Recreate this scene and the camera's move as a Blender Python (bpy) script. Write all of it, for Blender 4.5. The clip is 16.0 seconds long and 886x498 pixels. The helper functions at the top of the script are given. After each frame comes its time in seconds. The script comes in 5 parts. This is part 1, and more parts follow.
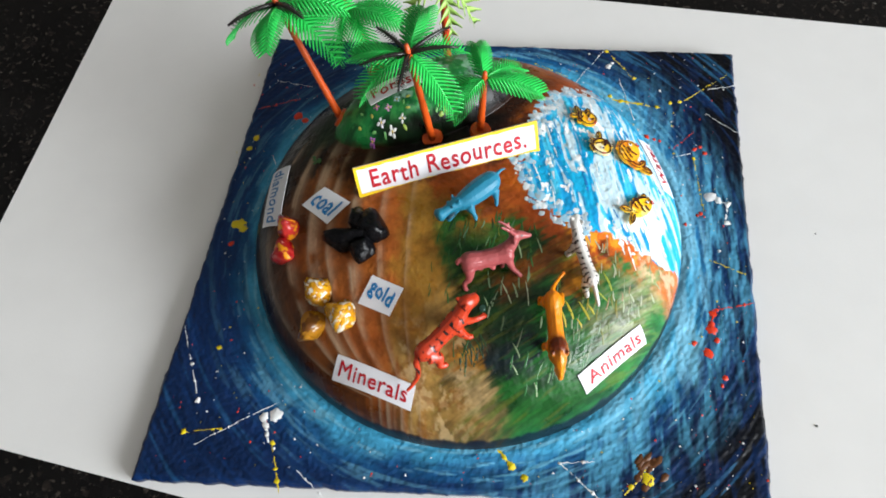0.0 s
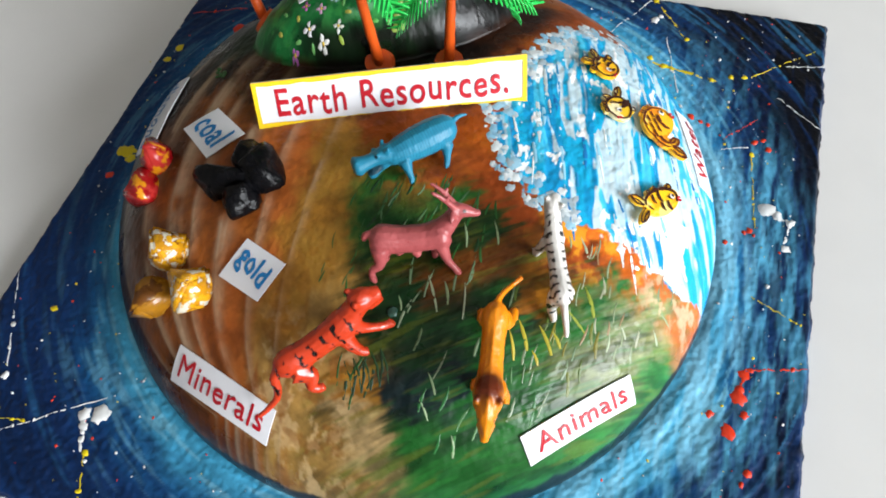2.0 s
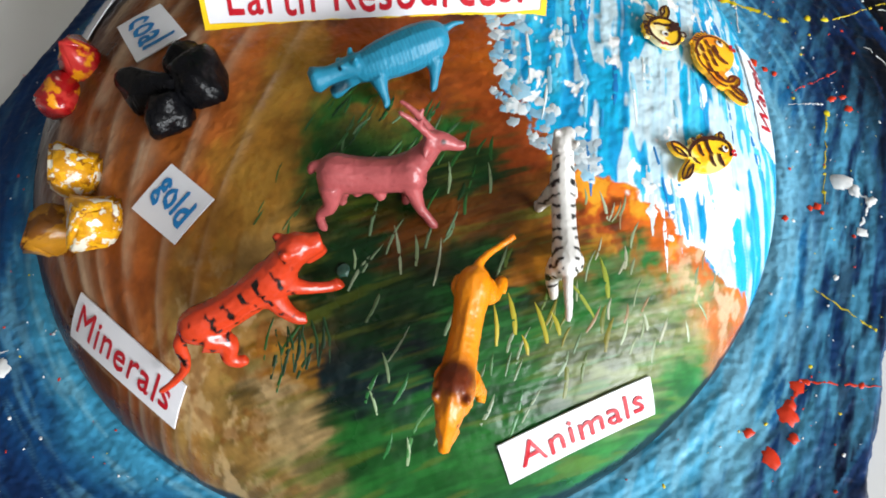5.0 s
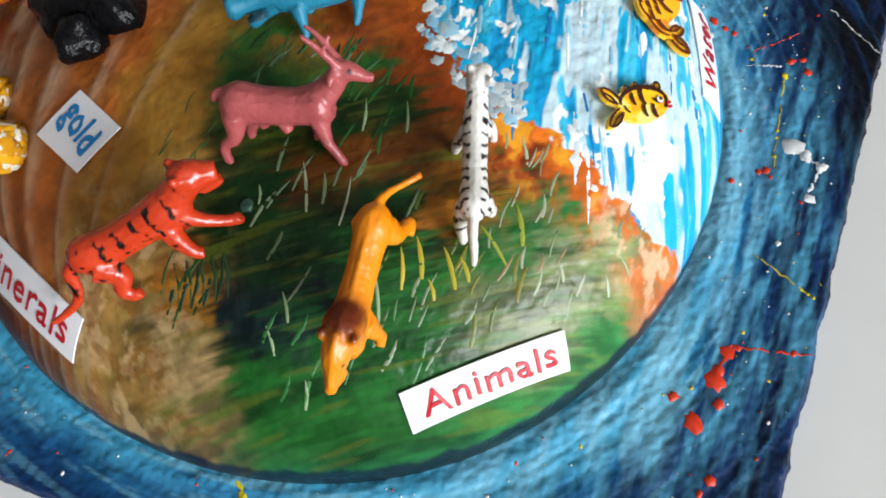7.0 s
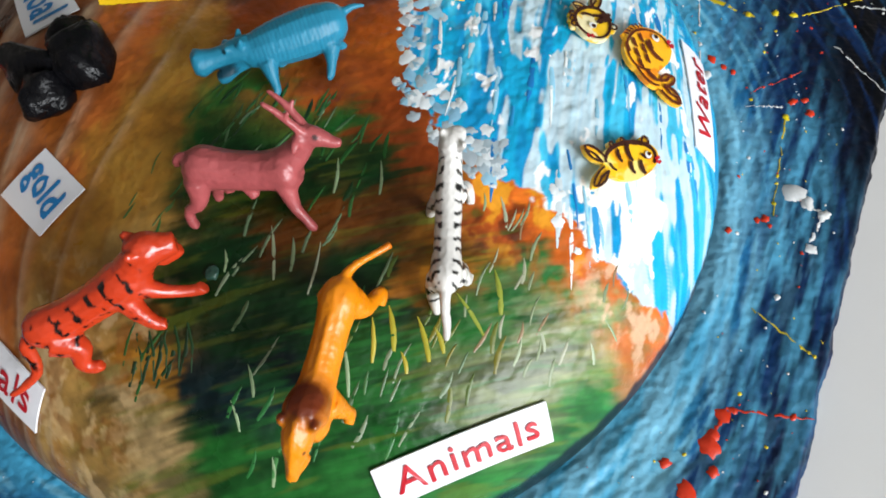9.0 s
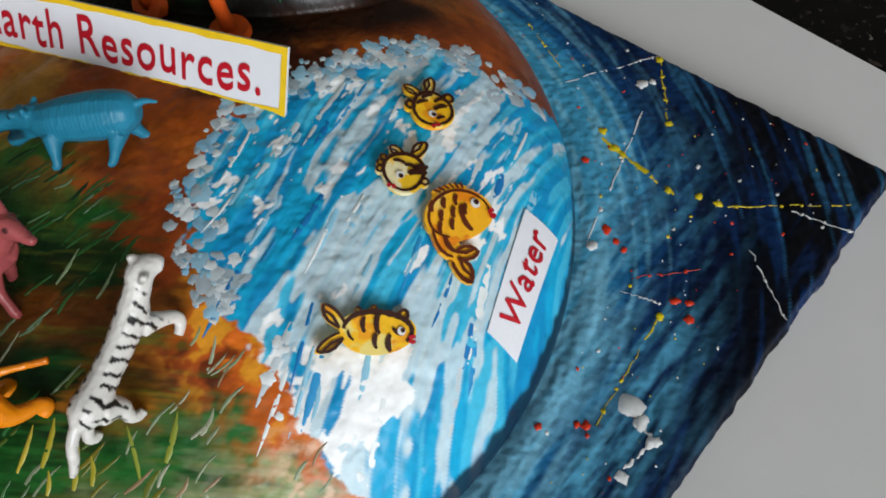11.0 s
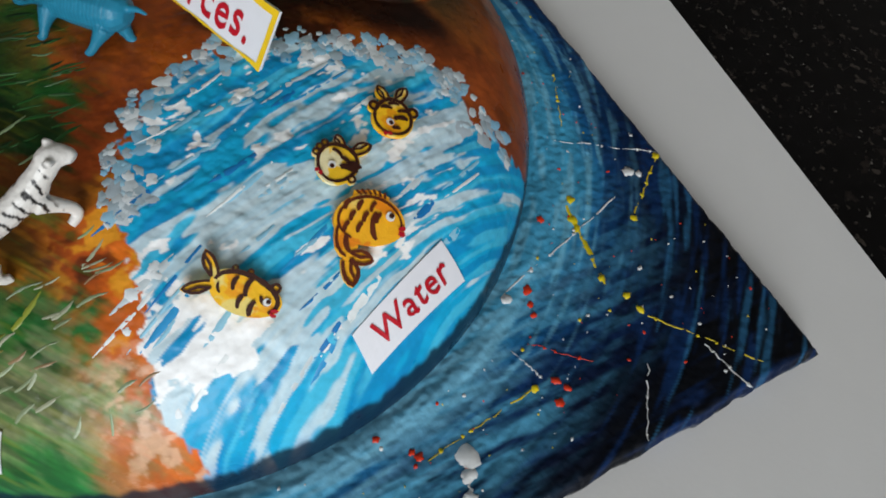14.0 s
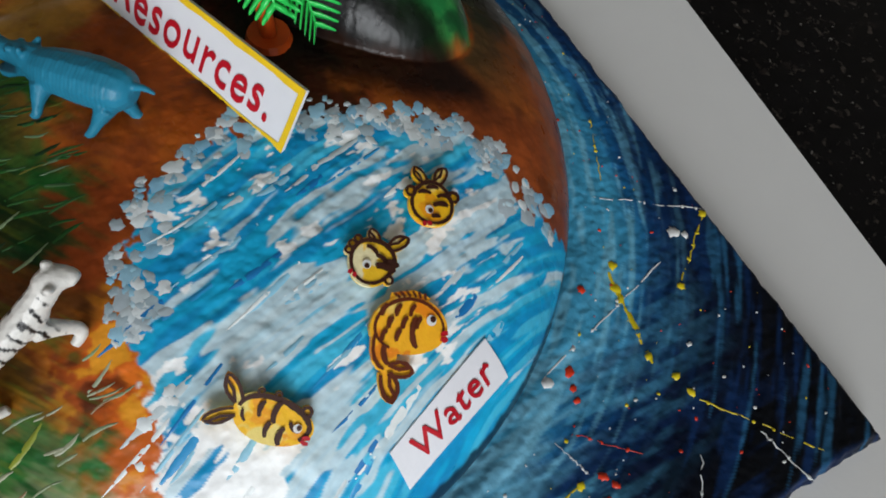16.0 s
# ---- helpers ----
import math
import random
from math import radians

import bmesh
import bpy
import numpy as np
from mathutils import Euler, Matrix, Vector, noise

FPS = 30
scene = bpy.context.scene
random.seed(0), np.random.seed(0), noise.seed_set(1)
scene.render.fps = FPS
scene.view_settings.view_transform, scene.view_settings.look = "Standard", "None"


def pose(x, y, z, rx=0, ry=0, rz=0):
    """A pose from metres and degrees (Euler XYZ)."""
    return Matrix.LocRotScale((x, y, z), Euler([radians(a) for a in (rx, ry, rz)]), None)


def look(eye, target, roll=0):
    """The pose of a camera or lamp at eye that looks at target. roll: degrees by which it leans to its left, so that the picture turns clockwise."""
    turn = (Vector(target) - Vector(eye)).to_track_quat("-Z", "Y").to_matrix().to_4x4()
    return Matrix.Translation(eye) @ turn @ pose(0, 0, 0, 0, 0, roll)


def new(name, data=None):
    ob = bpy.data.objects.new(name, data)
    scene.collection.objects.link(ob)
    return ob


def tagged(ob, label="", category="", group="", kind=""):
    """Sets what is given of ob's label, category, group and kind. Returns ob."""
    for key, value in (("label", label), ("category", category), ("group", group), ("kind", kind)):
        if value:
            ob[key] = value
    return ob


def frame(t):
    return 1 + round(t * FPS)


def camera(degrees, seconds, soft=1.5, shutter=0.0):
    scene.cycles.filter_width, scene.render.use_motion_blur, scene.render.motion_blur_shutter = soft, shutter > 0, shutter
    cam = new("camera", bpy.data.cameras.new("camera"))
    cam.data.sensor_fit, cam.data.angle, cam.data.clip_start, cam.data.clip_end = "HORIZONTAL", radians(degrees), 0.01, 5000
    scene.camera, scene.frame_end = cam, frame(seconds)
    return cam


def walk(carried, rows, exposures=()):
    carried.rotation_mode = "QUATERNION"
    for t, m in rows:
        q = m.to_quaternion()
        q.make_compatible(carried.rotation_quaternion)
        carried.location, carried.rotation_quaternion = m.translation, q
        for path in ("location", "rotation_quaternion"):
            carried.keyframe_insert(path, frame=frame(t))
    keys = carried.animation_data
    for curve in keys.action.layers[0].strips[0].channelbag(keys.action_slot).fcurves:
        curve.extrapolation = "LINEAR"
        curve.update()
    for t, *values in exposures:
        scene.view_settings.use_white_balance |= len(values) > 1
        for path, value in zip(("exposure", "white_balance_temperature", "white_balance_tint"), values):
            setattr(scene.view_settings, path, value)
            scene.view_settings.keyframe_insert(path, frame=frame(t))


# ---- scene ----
cam = camera(64.0, 16.0, soft=1.8)
PATH = [
    (0, (0.0399, -0.2011, 0.4371), (-0.0169, 0.0697, -0.0953), -7.04),
    (0.5, (0.0543, -0.1851, 0.3963), (-0.0142, 0.0871, -0.1339), -4.90),
    (1, (0.0719, -0.1741, 0.3547), (-0.0068, 0.0953, -0.1756), -2.81),
    (1.5, (0.0779, -0.1590, 0.3348), (-0.0096, 0.1091, -0.1948), -3.40),
    (2, (0.0798, -0.1408, 0.3121), (-0.0130, 0.1240, -0.2183), -4.72),
    (2.5, (0.0676, -0.1215, 0.2907), (-0.0247, 0.1393, -0.2417), -3.38),
    (3, (0.0543, -0.0961, 0.2691), (-0.0335, 0.1635, -0.2646), -2.43),
    (3.5, (0.0530, -0.0907, 0.2663), (-0.0430, 0.1721, -0.2645), -3.65),
    (4, (0.0608, -0.0902, 0.2641), (-0.0393, 0.1699, -0.2673), -4.54),
    (4.5, (0.0754, -0.1011, 0.2601), (-0.0337, 0.1590, -0.2695), -4.78),
    (5, (0.0883, -0.1152, 0.2515), (-0.0236, 0.1242, -0.2871), -5.63),
    (5.2, (0.0935, -0.1178, 0.2485), (-0.0259, 0.1282, -0.2855), -6.30),
    (6.25, (0.1060, -0.1140, 0.2410), (-0.0090, 0.1180, -0.2995), -5.10),
    (7.3, (0.1155, -0.1093, 0.2360), (0.0081, 0.1127, -0.3106), -3.70),
    (7.5, (0.1145, -0.1073, 0.2340), (0.0052, 0.1242, -0.3086), -3.00),
    (8, (0.1133, -0.1038, 0.2338), (0.0029, 0.1240, -0.3101), -3.41),
    (8.5, (0.1119, -0.1015, 0.2338), (-0.0011, 0.1275, -0.3091), -3.57),
    (9, (0.1167, -0.0899, 0.2370), (-0.0047, 0.1322, -0.3070), -6.55),
    (9.5, (0.1345, -0.0753, 0.2347), (0.0046, 0.1323, -0.3131), -8.80),
    (10, (0.1574, -0.0529, 0.2291), (0.0118, 0.1446, -0.3185), -8.04),
    (10.2, (0.1634, -0.0435, 0.2310), (0.0026, 0.1589, -0.3105), -8.22),
    (10.6, (0.1727, -0.0276, 0.2316), (-0.0140, 0.1783, -0.2999), -8.19),
    (11.0, (0.1823, -0.0099, 0.2291), (-0.0325, 0.1931, -0.2926), -7.39),
    (11.4, (0.1916, 0.0063, 0.2247), (-0.0474, 0.2028, -0.2894), -5.78),
    (11.8, (0.2000, 0.0182, 0.2200), (-0.0530, 0.2071, -0.2909), -3.35),
    (12.3, (0.2084, 0.0222, 0.2155), (-0.0384, 0.2037, -0.3004), 0.86),
    (12.5, (0.2121, 0.0188, 0.2140), (-0.0225, 0.1992, -0.3080), 4.21),
    (13, (0.2105, 0.0178, 0.2192), (-0.0294, 0.1917, -0.3025), 7.80),
    (13.5, (0.2039, 0.0176, 0.2332), (-0.0260, 0.1893, -0.2938), 9.95),
    (14, (0.2057, 0.0216, 0.2392), (-0.0267, 0.1963, -0.2856), 9.44),
    (14.5, (0.2048, 0.0230, 0.2404), (-0.0306, 0.2004, -0.2822), 9.30),
    (15, (0.2043, 0.0220, 0.2387), (-0.0276, 0.1985, -0.2857), 9.16),
    (15.5, (0.1917, 0.0234, 0.2379), (-0.0368, 0.2018, -0.2874), 10.16),
    (16, (0.1625, 0.0289, 0.2352), (-0.0481, 0.2011, -0.2996), 11.51),
]
EXPOSURES = [(0.0, 0.0), (4.0, 0.0), (5.0, -0.08), (7.5, -0.30), (9.0, -0.32), (10.2, -0.92), (12.3, -1.10), (16.0, -1.13)]
walk(cam, [(t, look(eye, target, roll)) for t, eye, target, roll in PATH], EXPOSURES)

# ---- light ----
DAY = (0.90, 0.935, 0.965)
world = bpy.data.worlds.new("sky")
world.use_nodes = True
scene.world = world
sky = world.node_tree.nodes.new("ShaderNodeTexSky")
sky.sky_type, sky.sun_disc = "NISHITA", False
sky.sun_elevation, sky.sun_rotation = radians(40), radians(60)
world.node_tree.links.new(sky.outputs[0], world.node_tree.nodes["Background"].inputs[0])
world.node_tree.nodes["Background"].inputs[1].default_value = 0.12


def window_light(name, at, towards, wide, high, watts):
    lamp = bpy.data.lights.new(name, "AREA")
    lamp.shape, lamp.size, lamp.size_y, lamp.energy, lamp.color = "RECTANGLE", wide, high, watts, DAY
    ob = new(name, lamp)
    ob.matrix_world = look(at, towards)
    return ob


window_light("window_light", (4.06, -1.73, 1.47), (0.0, 0.05, 0.0), 2.80, 2.08, 476)


# ---- small helpers ----
def lin(hexa, k=1.0):
    """Linear colour from a hex code."""
    v = [int(hexa[i:i + 2], 16) / 255 for i in (0, 2, 4)]
    return tuple(k * (c / 12.92 if c <= 0.04045 else ((c + 0.055) / 1.055) ** 2.4) for c in v)


def lattice(ix, iy, seed):
    h = np.sin(ix * 127.1 + iy * 311.7 + seed * 74.7) * 43758.5453
    return h - np.floor(h)


def vnoise(x, y, seed=0.0):
    """Smooth value noise, 0 to 1, one cell a unit."""
    ix, iy = np.floor(x), np.floor(y)
    fx, fy = x - ix, y - iy
    fx, fy = fx * fx * (3 - 2 * fx), fy * fy * (3 - 2 * fy)
    a, b = lattice(ix, iy, seed), lattice(ix + 1, iy, seed)
    c, d = lattice(ix, iy + 1, seed), lattice(ix + 1, iy + 1, seed)
    return (a * (1 - fx) + b * fx) * (1 - fy) + (c * (1 - fx) + d * fx) * fy


def fbm(x, y, seed=0.0, octaves=4):
    total, amp, norm = 0, 1.0, 0.0
    for n in range(octaves):
        total = total + amp * vnoise(x * 2 ** n + 17 * n, y * 2 ** n - 9 * n, seed + n)
        norm += amp
        amp *= 0.55
    return total / norm


def smooth(a, b, x):
    t = np.clip((x - a) / (b - a), 0, 1)
    return t * t * (3 - 2 * t)


def mix(a, b, t):
    return a * (1 - t[..., None]) + np.asarray(b) * t[..., None]


# ---- materials ----
def material(name, colour, rough=0.5, metal=0.0, vary=0.12, scale=300.0, bump=0.15, bump_scale=900.0, attribute="", coat=0.0, spec=0.5, stretch=(1, 1, 1), depth=0.0006, clear=0.0):
    """Painted, moulded or paper surface: a base colour (or painted colour attribute) with two scales of variation and a fine relief."""
    mat = bpy.data.materials.new(name)
    mat.use_nodes = True
    nodes, links = mat.node_tree.nodes, mat.node_tree.links
    b = nodes["Principled BSDF"]
    b.inputs["Metallic"].default_value = metal
    b.inputs["Specular IOR Level"].default_value = spec
    b.inputs["Coat Weight"].default_value = coat
    b.inputs["Coat Roughness"].default_value = 0.15
    b.inputs["Transmission Weight"].default_value = clear
    where = nodes.new("ShaderNodeTexCoord")
    mapping = nodes.new("ShaderNodeMapping")
    mapping.inputs["Scale"].default_value = stretch
    links.new(where.outputs["Object"], mapping.inputs["Vector"])
    fine, broad = nodes.new("ShaderNodeTexNoise"), nodes.new("ShaderNodeTexNoise")
    for tex, s in ((fine, scale), (broad, scale * 0.12)):
        tex.inputs["Scale"].default_value, tex.inputs["Detail"].default_value = s, 4
        links.new(mapping.outputs[0], tex.inputs["Vector"])
    both = nodes.new("ShaderNodeMath")
    both.operation = "ADD"
    links.new(fine.outputs["Fac"], both.inputs[0]), links.new(broad.outputs["Fac"], both.inputs[1])
    span = nodes.new("ShaderNodeMapRange")
    span.inputs["From Min"].default_value, span.inputs["From Max"].default_value = 0.6, 1.4
    span.inputs["To Min"].default_value, span.inputs["To Max"].default_value = 1 - vary, 1 + vary
    links.new(both.outputs[0], span.inputs["Value"])
    scaled = nodes.new("ShaderNodeVectorMath")
    scaled.operation = "SCALE"
    if attribute:
        paint = nodes.new("ShaderNodeAttribute")
        paint.attribute_name = attribute
        links.new(paint.outputs["Color"], scaled.inputs[0])
    else:
        scaled.inputs[0].default_value = colour
    links.new(span.outputs[0], scaled.inputs["Scale"])
    links.new(scaled.outputs[0], b.inputs["Base Color"])
    gloss = nodes.new("ShaderNodeMapRange")
    gloss.inputs["From Min"].default_value, gloss.inputs["From Max"].default_value = 0.35, 0.65
    gloss.inputs["To Min"].default_value, gloss.inputs["To Max"].default_value = max(0.03, rough - 0.08), min(1, rough + 0.1)
    links.new(broad.outputs["Fac"], gloss.inputs["Value"]), links.new(gloss.outputs[0], b.inputs["Roughness"])
    if bump:
        relief, bumps = nodes.new("ShaderNodeTexNoise"), nodes.new("ShaderNodeBump")
        relief.inputs["Scale"].default_value, relief.inputs["Detail"].default_value = bump_scale, 3
        links.new(mapping.outputs[0], relief.inputs["Vector"])
        bumps.inputs["Strength"].default_value, bumps.inputs["Distance"].default_value = bump, depth
        links.new(relief.outputs["Fac"], bumps.inputs["Height"]), links.new(bumps.outputs[0], b.inputs["Normal"])
    return mat


def granite():
    mat = material("black_granite", (0.004, 0.0038, 0.0038), rough=0.16, vary=0.5, scale=120, bump=0.03, spec=0.16)
    nodes, links = mat.node_tree.nodes, mat.node_tree.links
    b, where = nodes["Principled BSDF"], nodes["Texture Coordinate"]
    base = b.inputs["Base Color"].links[0].from_socket
    for scale, low, high, colour in ((230, 0.60, 0.68, (0.045, 0.037, 0.031)), (80, 0.60, 0.70, (0.018, 0.014, 0.012)), (300, 0.68, 0.74, (0.16, 0.145, 0.13))):
        flecks, edge, blend = nodes.new("ShaderNodeTexNoise"), nodes.new("ShaderNodeMapRange"), nodes.new("ShaderNodeMix")
        flecks.inputs["Scale"].default_value, flecks.inputs["Detail"].default_value, flecks.inputs["Roughness"].default_value = scale, 3, 0.6
        edge.inputs["From Min"].default_value, edge.inputs["From Max"].default_value = low, high
        blend.data_type = "RGBA"
        blend.inputs["B"].default_value = (*colour, 1)
        for socket in blend.inputs:
            if socket.name == "B" and socket.type == "RGBA":
                socket.default_value = (*colour, 1)
        links.new(where.outputs["Object"], flecks.inputs["Vector"])
        links.new(flecks.outputs["Fac"], edge.inputs["Value"])
        links.new(edge.outputs[0], blend.inputs[0])
        links.new(base, [s for s in blend.inputs if s.name == "A" and s.type == "RGBA"][0])
        base = [s for s in blend.outputs if s.type == "RGBA"][0]
    links.new(base, b.inputs["Base Color"])
    return mat


GRANITE = granite()
SHEET = material("white_sheet", (0.74, 0.735, 0.72), rough=0.6, vary=0.025, scale=40, bump=0.08, bump_scale=500, spec=0.3)
WALL = material("wall_paint", (0.29, 0.265, 0.235), rough=0.8, vary=0.05, scale=6, bump=0.1, bump_scale=60)
CEILING = material("ceiling_paint", (0.5, 0.49, 0.47), rough=0.85, vary=0.04, scale=6, bump=0.05, bump_scale=60)
PAINTING = material("acrylic_paint", (1, 1, 1), rough=0.32, vary=0.14, scale=420, bump=0.12, bump_scale=330, attribute="paint", spec=0.24, depth=0.0009)
SPACE = material("space_paint", (1, 1, 1), rough=0.4, vary=0.2, scale=380, bump=0.4, bump_scale=260, attribute="paint", spec=0.20, depth=0.0011)
PAPER = material("white_paper", (0.79, 0.79, 0.83), rough=0.55, vary=0.03, scale=200, bump=0.05, spec=0.3)
YELLOW_EDGE = material("yellow_marker", lin("f4c91c"), rough=0.5, vary=0.12, scale=250, bump=0.05)
RED_INK = material("red_marker", lin("bc1024"), rough=0.4, vary=0.15, scale=350, bump=0.05)
BLUE_INK = material("blue_marker", lin("1878b8"), rough=0.45, vary=0.15, scale=350, bump=0.05)
DAUB = material("daub_paint", (1, 1, 1), rough=0.36, vary=0.12, scale=500, bump=0.12, bump_scale=700, attribute="paint", spec=0.4)


# ---- mesh helpers ----
def mesh_of(bm, name, mat, soft_angle=True):
    me = bpy.data.meshes.new(name)
    bm.to_mesh(me)
    bm.free()
    me.materials.append(mat)
    if soft_angle:
        for p in me.polygons:
            p.use_smooth = True
    return me


def part(name, bm, mat, parent, label="", flat=False):
    ob = new(name, mesh_of(bm, name, mat, not flat))
    ob.parent = parent
    return tagged(ob, label=label)


def slab(bm, x0, x1, y0, y1, z0, z1):
    m = Matrix.LocRotScale(((x0 + x1) / 2, (y0 + y1) / 2, (z0 + z1) / 2), None, (x1 - x0, y1 - y0, z1 - z0))
    bmesh.ops.create_cube(bm, size=1, matrix=m)


def painted(me, colours):
    layer = me.color_attributes.new("paint", "FLOAT_COLOR", "POINT")
    data = np.ones((len(colours), 4), np.float32)
    data[:, :3] = np.clip(colours, 0, 1)
    layer.data.foreach_set("color", data.ravel())


# ---- the room ----
def box_thing(name, x0, x1, y0, y1, z0, z1, mat, label, category, kind="structure", bevel=0.0):
    bm = bmesh.new()
    slab(bm, x0, x1, y0, y1, z0, z1)
    if bevel:
        bmesh.ops.bevel(bm, geom=bm.edges[:], offset=bevel, segments=2, affect="EDGES")
    return tagged(new(name, mesh_of(bm, name, mat, False)), label, category, kind=kind)


box_thing("floor", -3.5, 4.32, -4.2, 3.2, -0.96, -0.9, WALL, "plain pale floor of the room", "floor")
box_thing("ceiling", -3.5, 4.32, -4.2, 3.2, 3.0, 3.06, CEILING, "plain white painted ceiling", "ceiling")
box_thing("wall_north", -3.5, 4.32, 3.2, 3.3, -0.9, 3.0, WALL, "plain cream painted wall", "wall")
box_thing("wall_south", -3.5, 4.32, -4.3, -4.2, -0.9, 3.0, WALL, "plain cream painted wall", "wall")
box_thing("wall_west", -3.6, -3.5, -4.2, 3.2, -0.9, 3.0, WALL, "plain cream painted wall", "wall")
east = bmesh.new()
slab(east, 4.17, 4.32, -4.2, -3.17, -0.9, 3.0), slab(east, 4.17, 4.32, -0.29, 3.2, -0.9, 3.0)
slab(east, 4.17, 4.32, -3.17, -0.29, -0.9, 0.38), slab(east, 4.17, 4.32, -3.17, -0.29, 2.59, 3.0)
tagged(new("wall_east", mesh_of(east, "wall_east", WALL, False)), "cream painted wall with a bright window opening", "wall", kind="structure")
box_thing("countertop", -0.95, 0.95, -0.62, 0.72, -0.041, -0.001, GRANITE, "black speckled polished granite countertop", "countertop", bevel=0.004)


def sheet():
    """The large white sheet under the board, a little skewed, with a rounded edge."""
    bm = bmesh.new()
    ring = [bm.verts.new((x, y, 0)) for x, y in ((-0.345, -0.128), (0.54, -0.255), (0.60, 0.215), (-0.318, 0.302))]
    face = bm.faces.new(ring)
    top = bmesh.ops.extrude_face_region(bm, geom=[face])
    for v in top["geom"]:
        if isinstance(v, bmesh.types.BMVert):
            v.co.z -= 0.0009
    bmesh.ops.recalc_face_normals(bm, faces=bm.faces[:])
    return tagged(new("sheet", mesh_of(bm, "sheet", SHEET, False)), "smooth white sheet lying on the black countertop", "sheet")


sheet()

# ---- the painted board ----
ZT = 0.010
CX, CY, RAD, HT = 0.010, 0.027, 0.1435, 0.0645
CORNERS = ((-0.178, -0.150), (0.195, -0.133), (0.201, 0.201), (-0.160, 0.201))


def reach(ang):
    """The globe's radius, slightly less on the water side."""
    return RAD * (1 - 0.016 * smooth(0.2, 0.9, np.cos(ang - 0.35)))


def hill_at(x, y):
    """How far the green mound at the back rises, 0 to 1, and its own outline coordinate."""
    a = radians(27)
    dx, dy = x + 0.0195, y - 0.0935
    u, v = (dx * np.cos(a) + dy * np.sin(a)) / 0.0640, (-dx * np.sin(a) + dy * np.cos(a)) / 0.0325
    q = np.sqrt(u * u + v * v)
    return np.where(q < 1, np.clip(1 - q ** 2.4, 0, 1) ** 0.7, 0.0), q


def dome_height(x, y):
    x, y = np.asarray(x, float), np.asarray(y, float)
    r = np.hypot(x - CX, y - CY) / reach(np.arctan2(y - CY, x - CX))
    h = HT * np.sqrt(np.clip(1 - r ** 3.4, 0, None))
    return ZT + h + 0.026 * hill_at(x, y)[0] * np.clip((1 - r) * 5, 0, 1)


def dome_normal(x, y):
    e = 0.002
    z = [float(dome_height(x + a, y + b)) for a, b in ((e, 0), (-e, 0), (0, e), (0, -e))]
    return Vector((z[1] - z[0], z[3] - z[2], 2 * e)).normalized()


def on_dome(x, y, up=0.0):
    return Vector((x, y, float(dome_height(x, y)) + up))


def space_colours(x, y):
    """Swirling sky blue round the globe, passing to near-black navy at the corners."""
    r, ang = np.hypot(x - CX, y - CY), np.arctan2(y - CY, x - CX)
    warp = 0.012 * (fbm(x * 60, y * 60, 3) - 0.5) + 0.012 * (fbm(ang * 5, r * 130, 5) - 0.5)
    d = r + warp + 0.006 * np.cos(ang * 4 - 0.6)
    c = np.empty(x.shape + (3,))
    c[:] = lin("429bc1")
    c = mix(c, lin("1d699c"), smooth(0.151, 0.164, d))
    c = mix(c, lin("0c3764"), smooth(0.155, 0.175, d))
    c = mix(c, lin("06193a"), smooth(0.165, 0.186, d))
    c = mix(c, lin("02050c"), smooth(0.180, 0.210, d))
    strokes = fbm(ang * 7 + 3, r * 420, 11, 3)
    c = mix(c, lin("74b8d2"), 0.8 * smooth(0.55, 0.68, strokes) * (1 - smooth(0.152, 0.19, d)))
    c = mix(c, lin("0b2c58"), 0.8 * smooth(0.56, 0.7, fbm(ang * 6 - 8, r * 300, 23, 3)) * smooth(0.145, 0.172, d))
    c = mix(c, lin("2f6a92"), 0.6 * smooth(0.64, 0.72, fbm(ang * 4 + 20, r * 330, 31, 3)) * smooth(0.168, 0.195, d))
    # light blue east brush strokes, paler still to hold the window's sheen as colour
    east = smooth(0.2, 1.0, np.cos(ang + 0.25))
    c = mix(c, lin("5aaccf"), 0.88 * east * smooth(0.36, 0.64, fbm(x * 300, y * 52, 41)) * (1 - smooth(0.166, 0.204, d)))
    west = smooth(0.15, -0.7, np.cos(ang - 0.2))
    c = mix(c, lin("0c2a56"), 0.62 * west * smooth(0.142, 0.162, d))
    side = smooth(0.5, 0.9, np.cos(ang + 0.1))
    c = mix(c, lin("7ab6cf"), 0.75 * side * smooth(0.44, 0.62, fbm(x * 250, y * 36, 46, 3)) * (1 - smooth(0.150, 0.178, d)))
    c = mix(c, lin("0a2a58"), 0.6 * side * smooth(0.52, 0.68, fbm(x * 230 + 5, y * 34, 56, 3)) * smooth(0.150, 0.170, d))
    return c * (0.80 + 0.4 * fbm(ang * 9, r * 260, 66, 2))[..., None]


def board_height(x, y):
    """The board's uneven painted surface."""
    x, y = np.asarray(x, float), np.asarray(y, float)
    r, ang = np.hypot(x - CX, y - CY), np.arctan2(y - CY, x - CX)
    relief = 0.0011 * fbm(ang * 16, r * 420, 2, 3) + 0.0007 * fbm(x * 500, y * 500, 6, 2)
    return ZT - 0.0006 + relief + 0.0012 * np.exp(-((r - RAD - 0.004) / 0.005) ** 2)


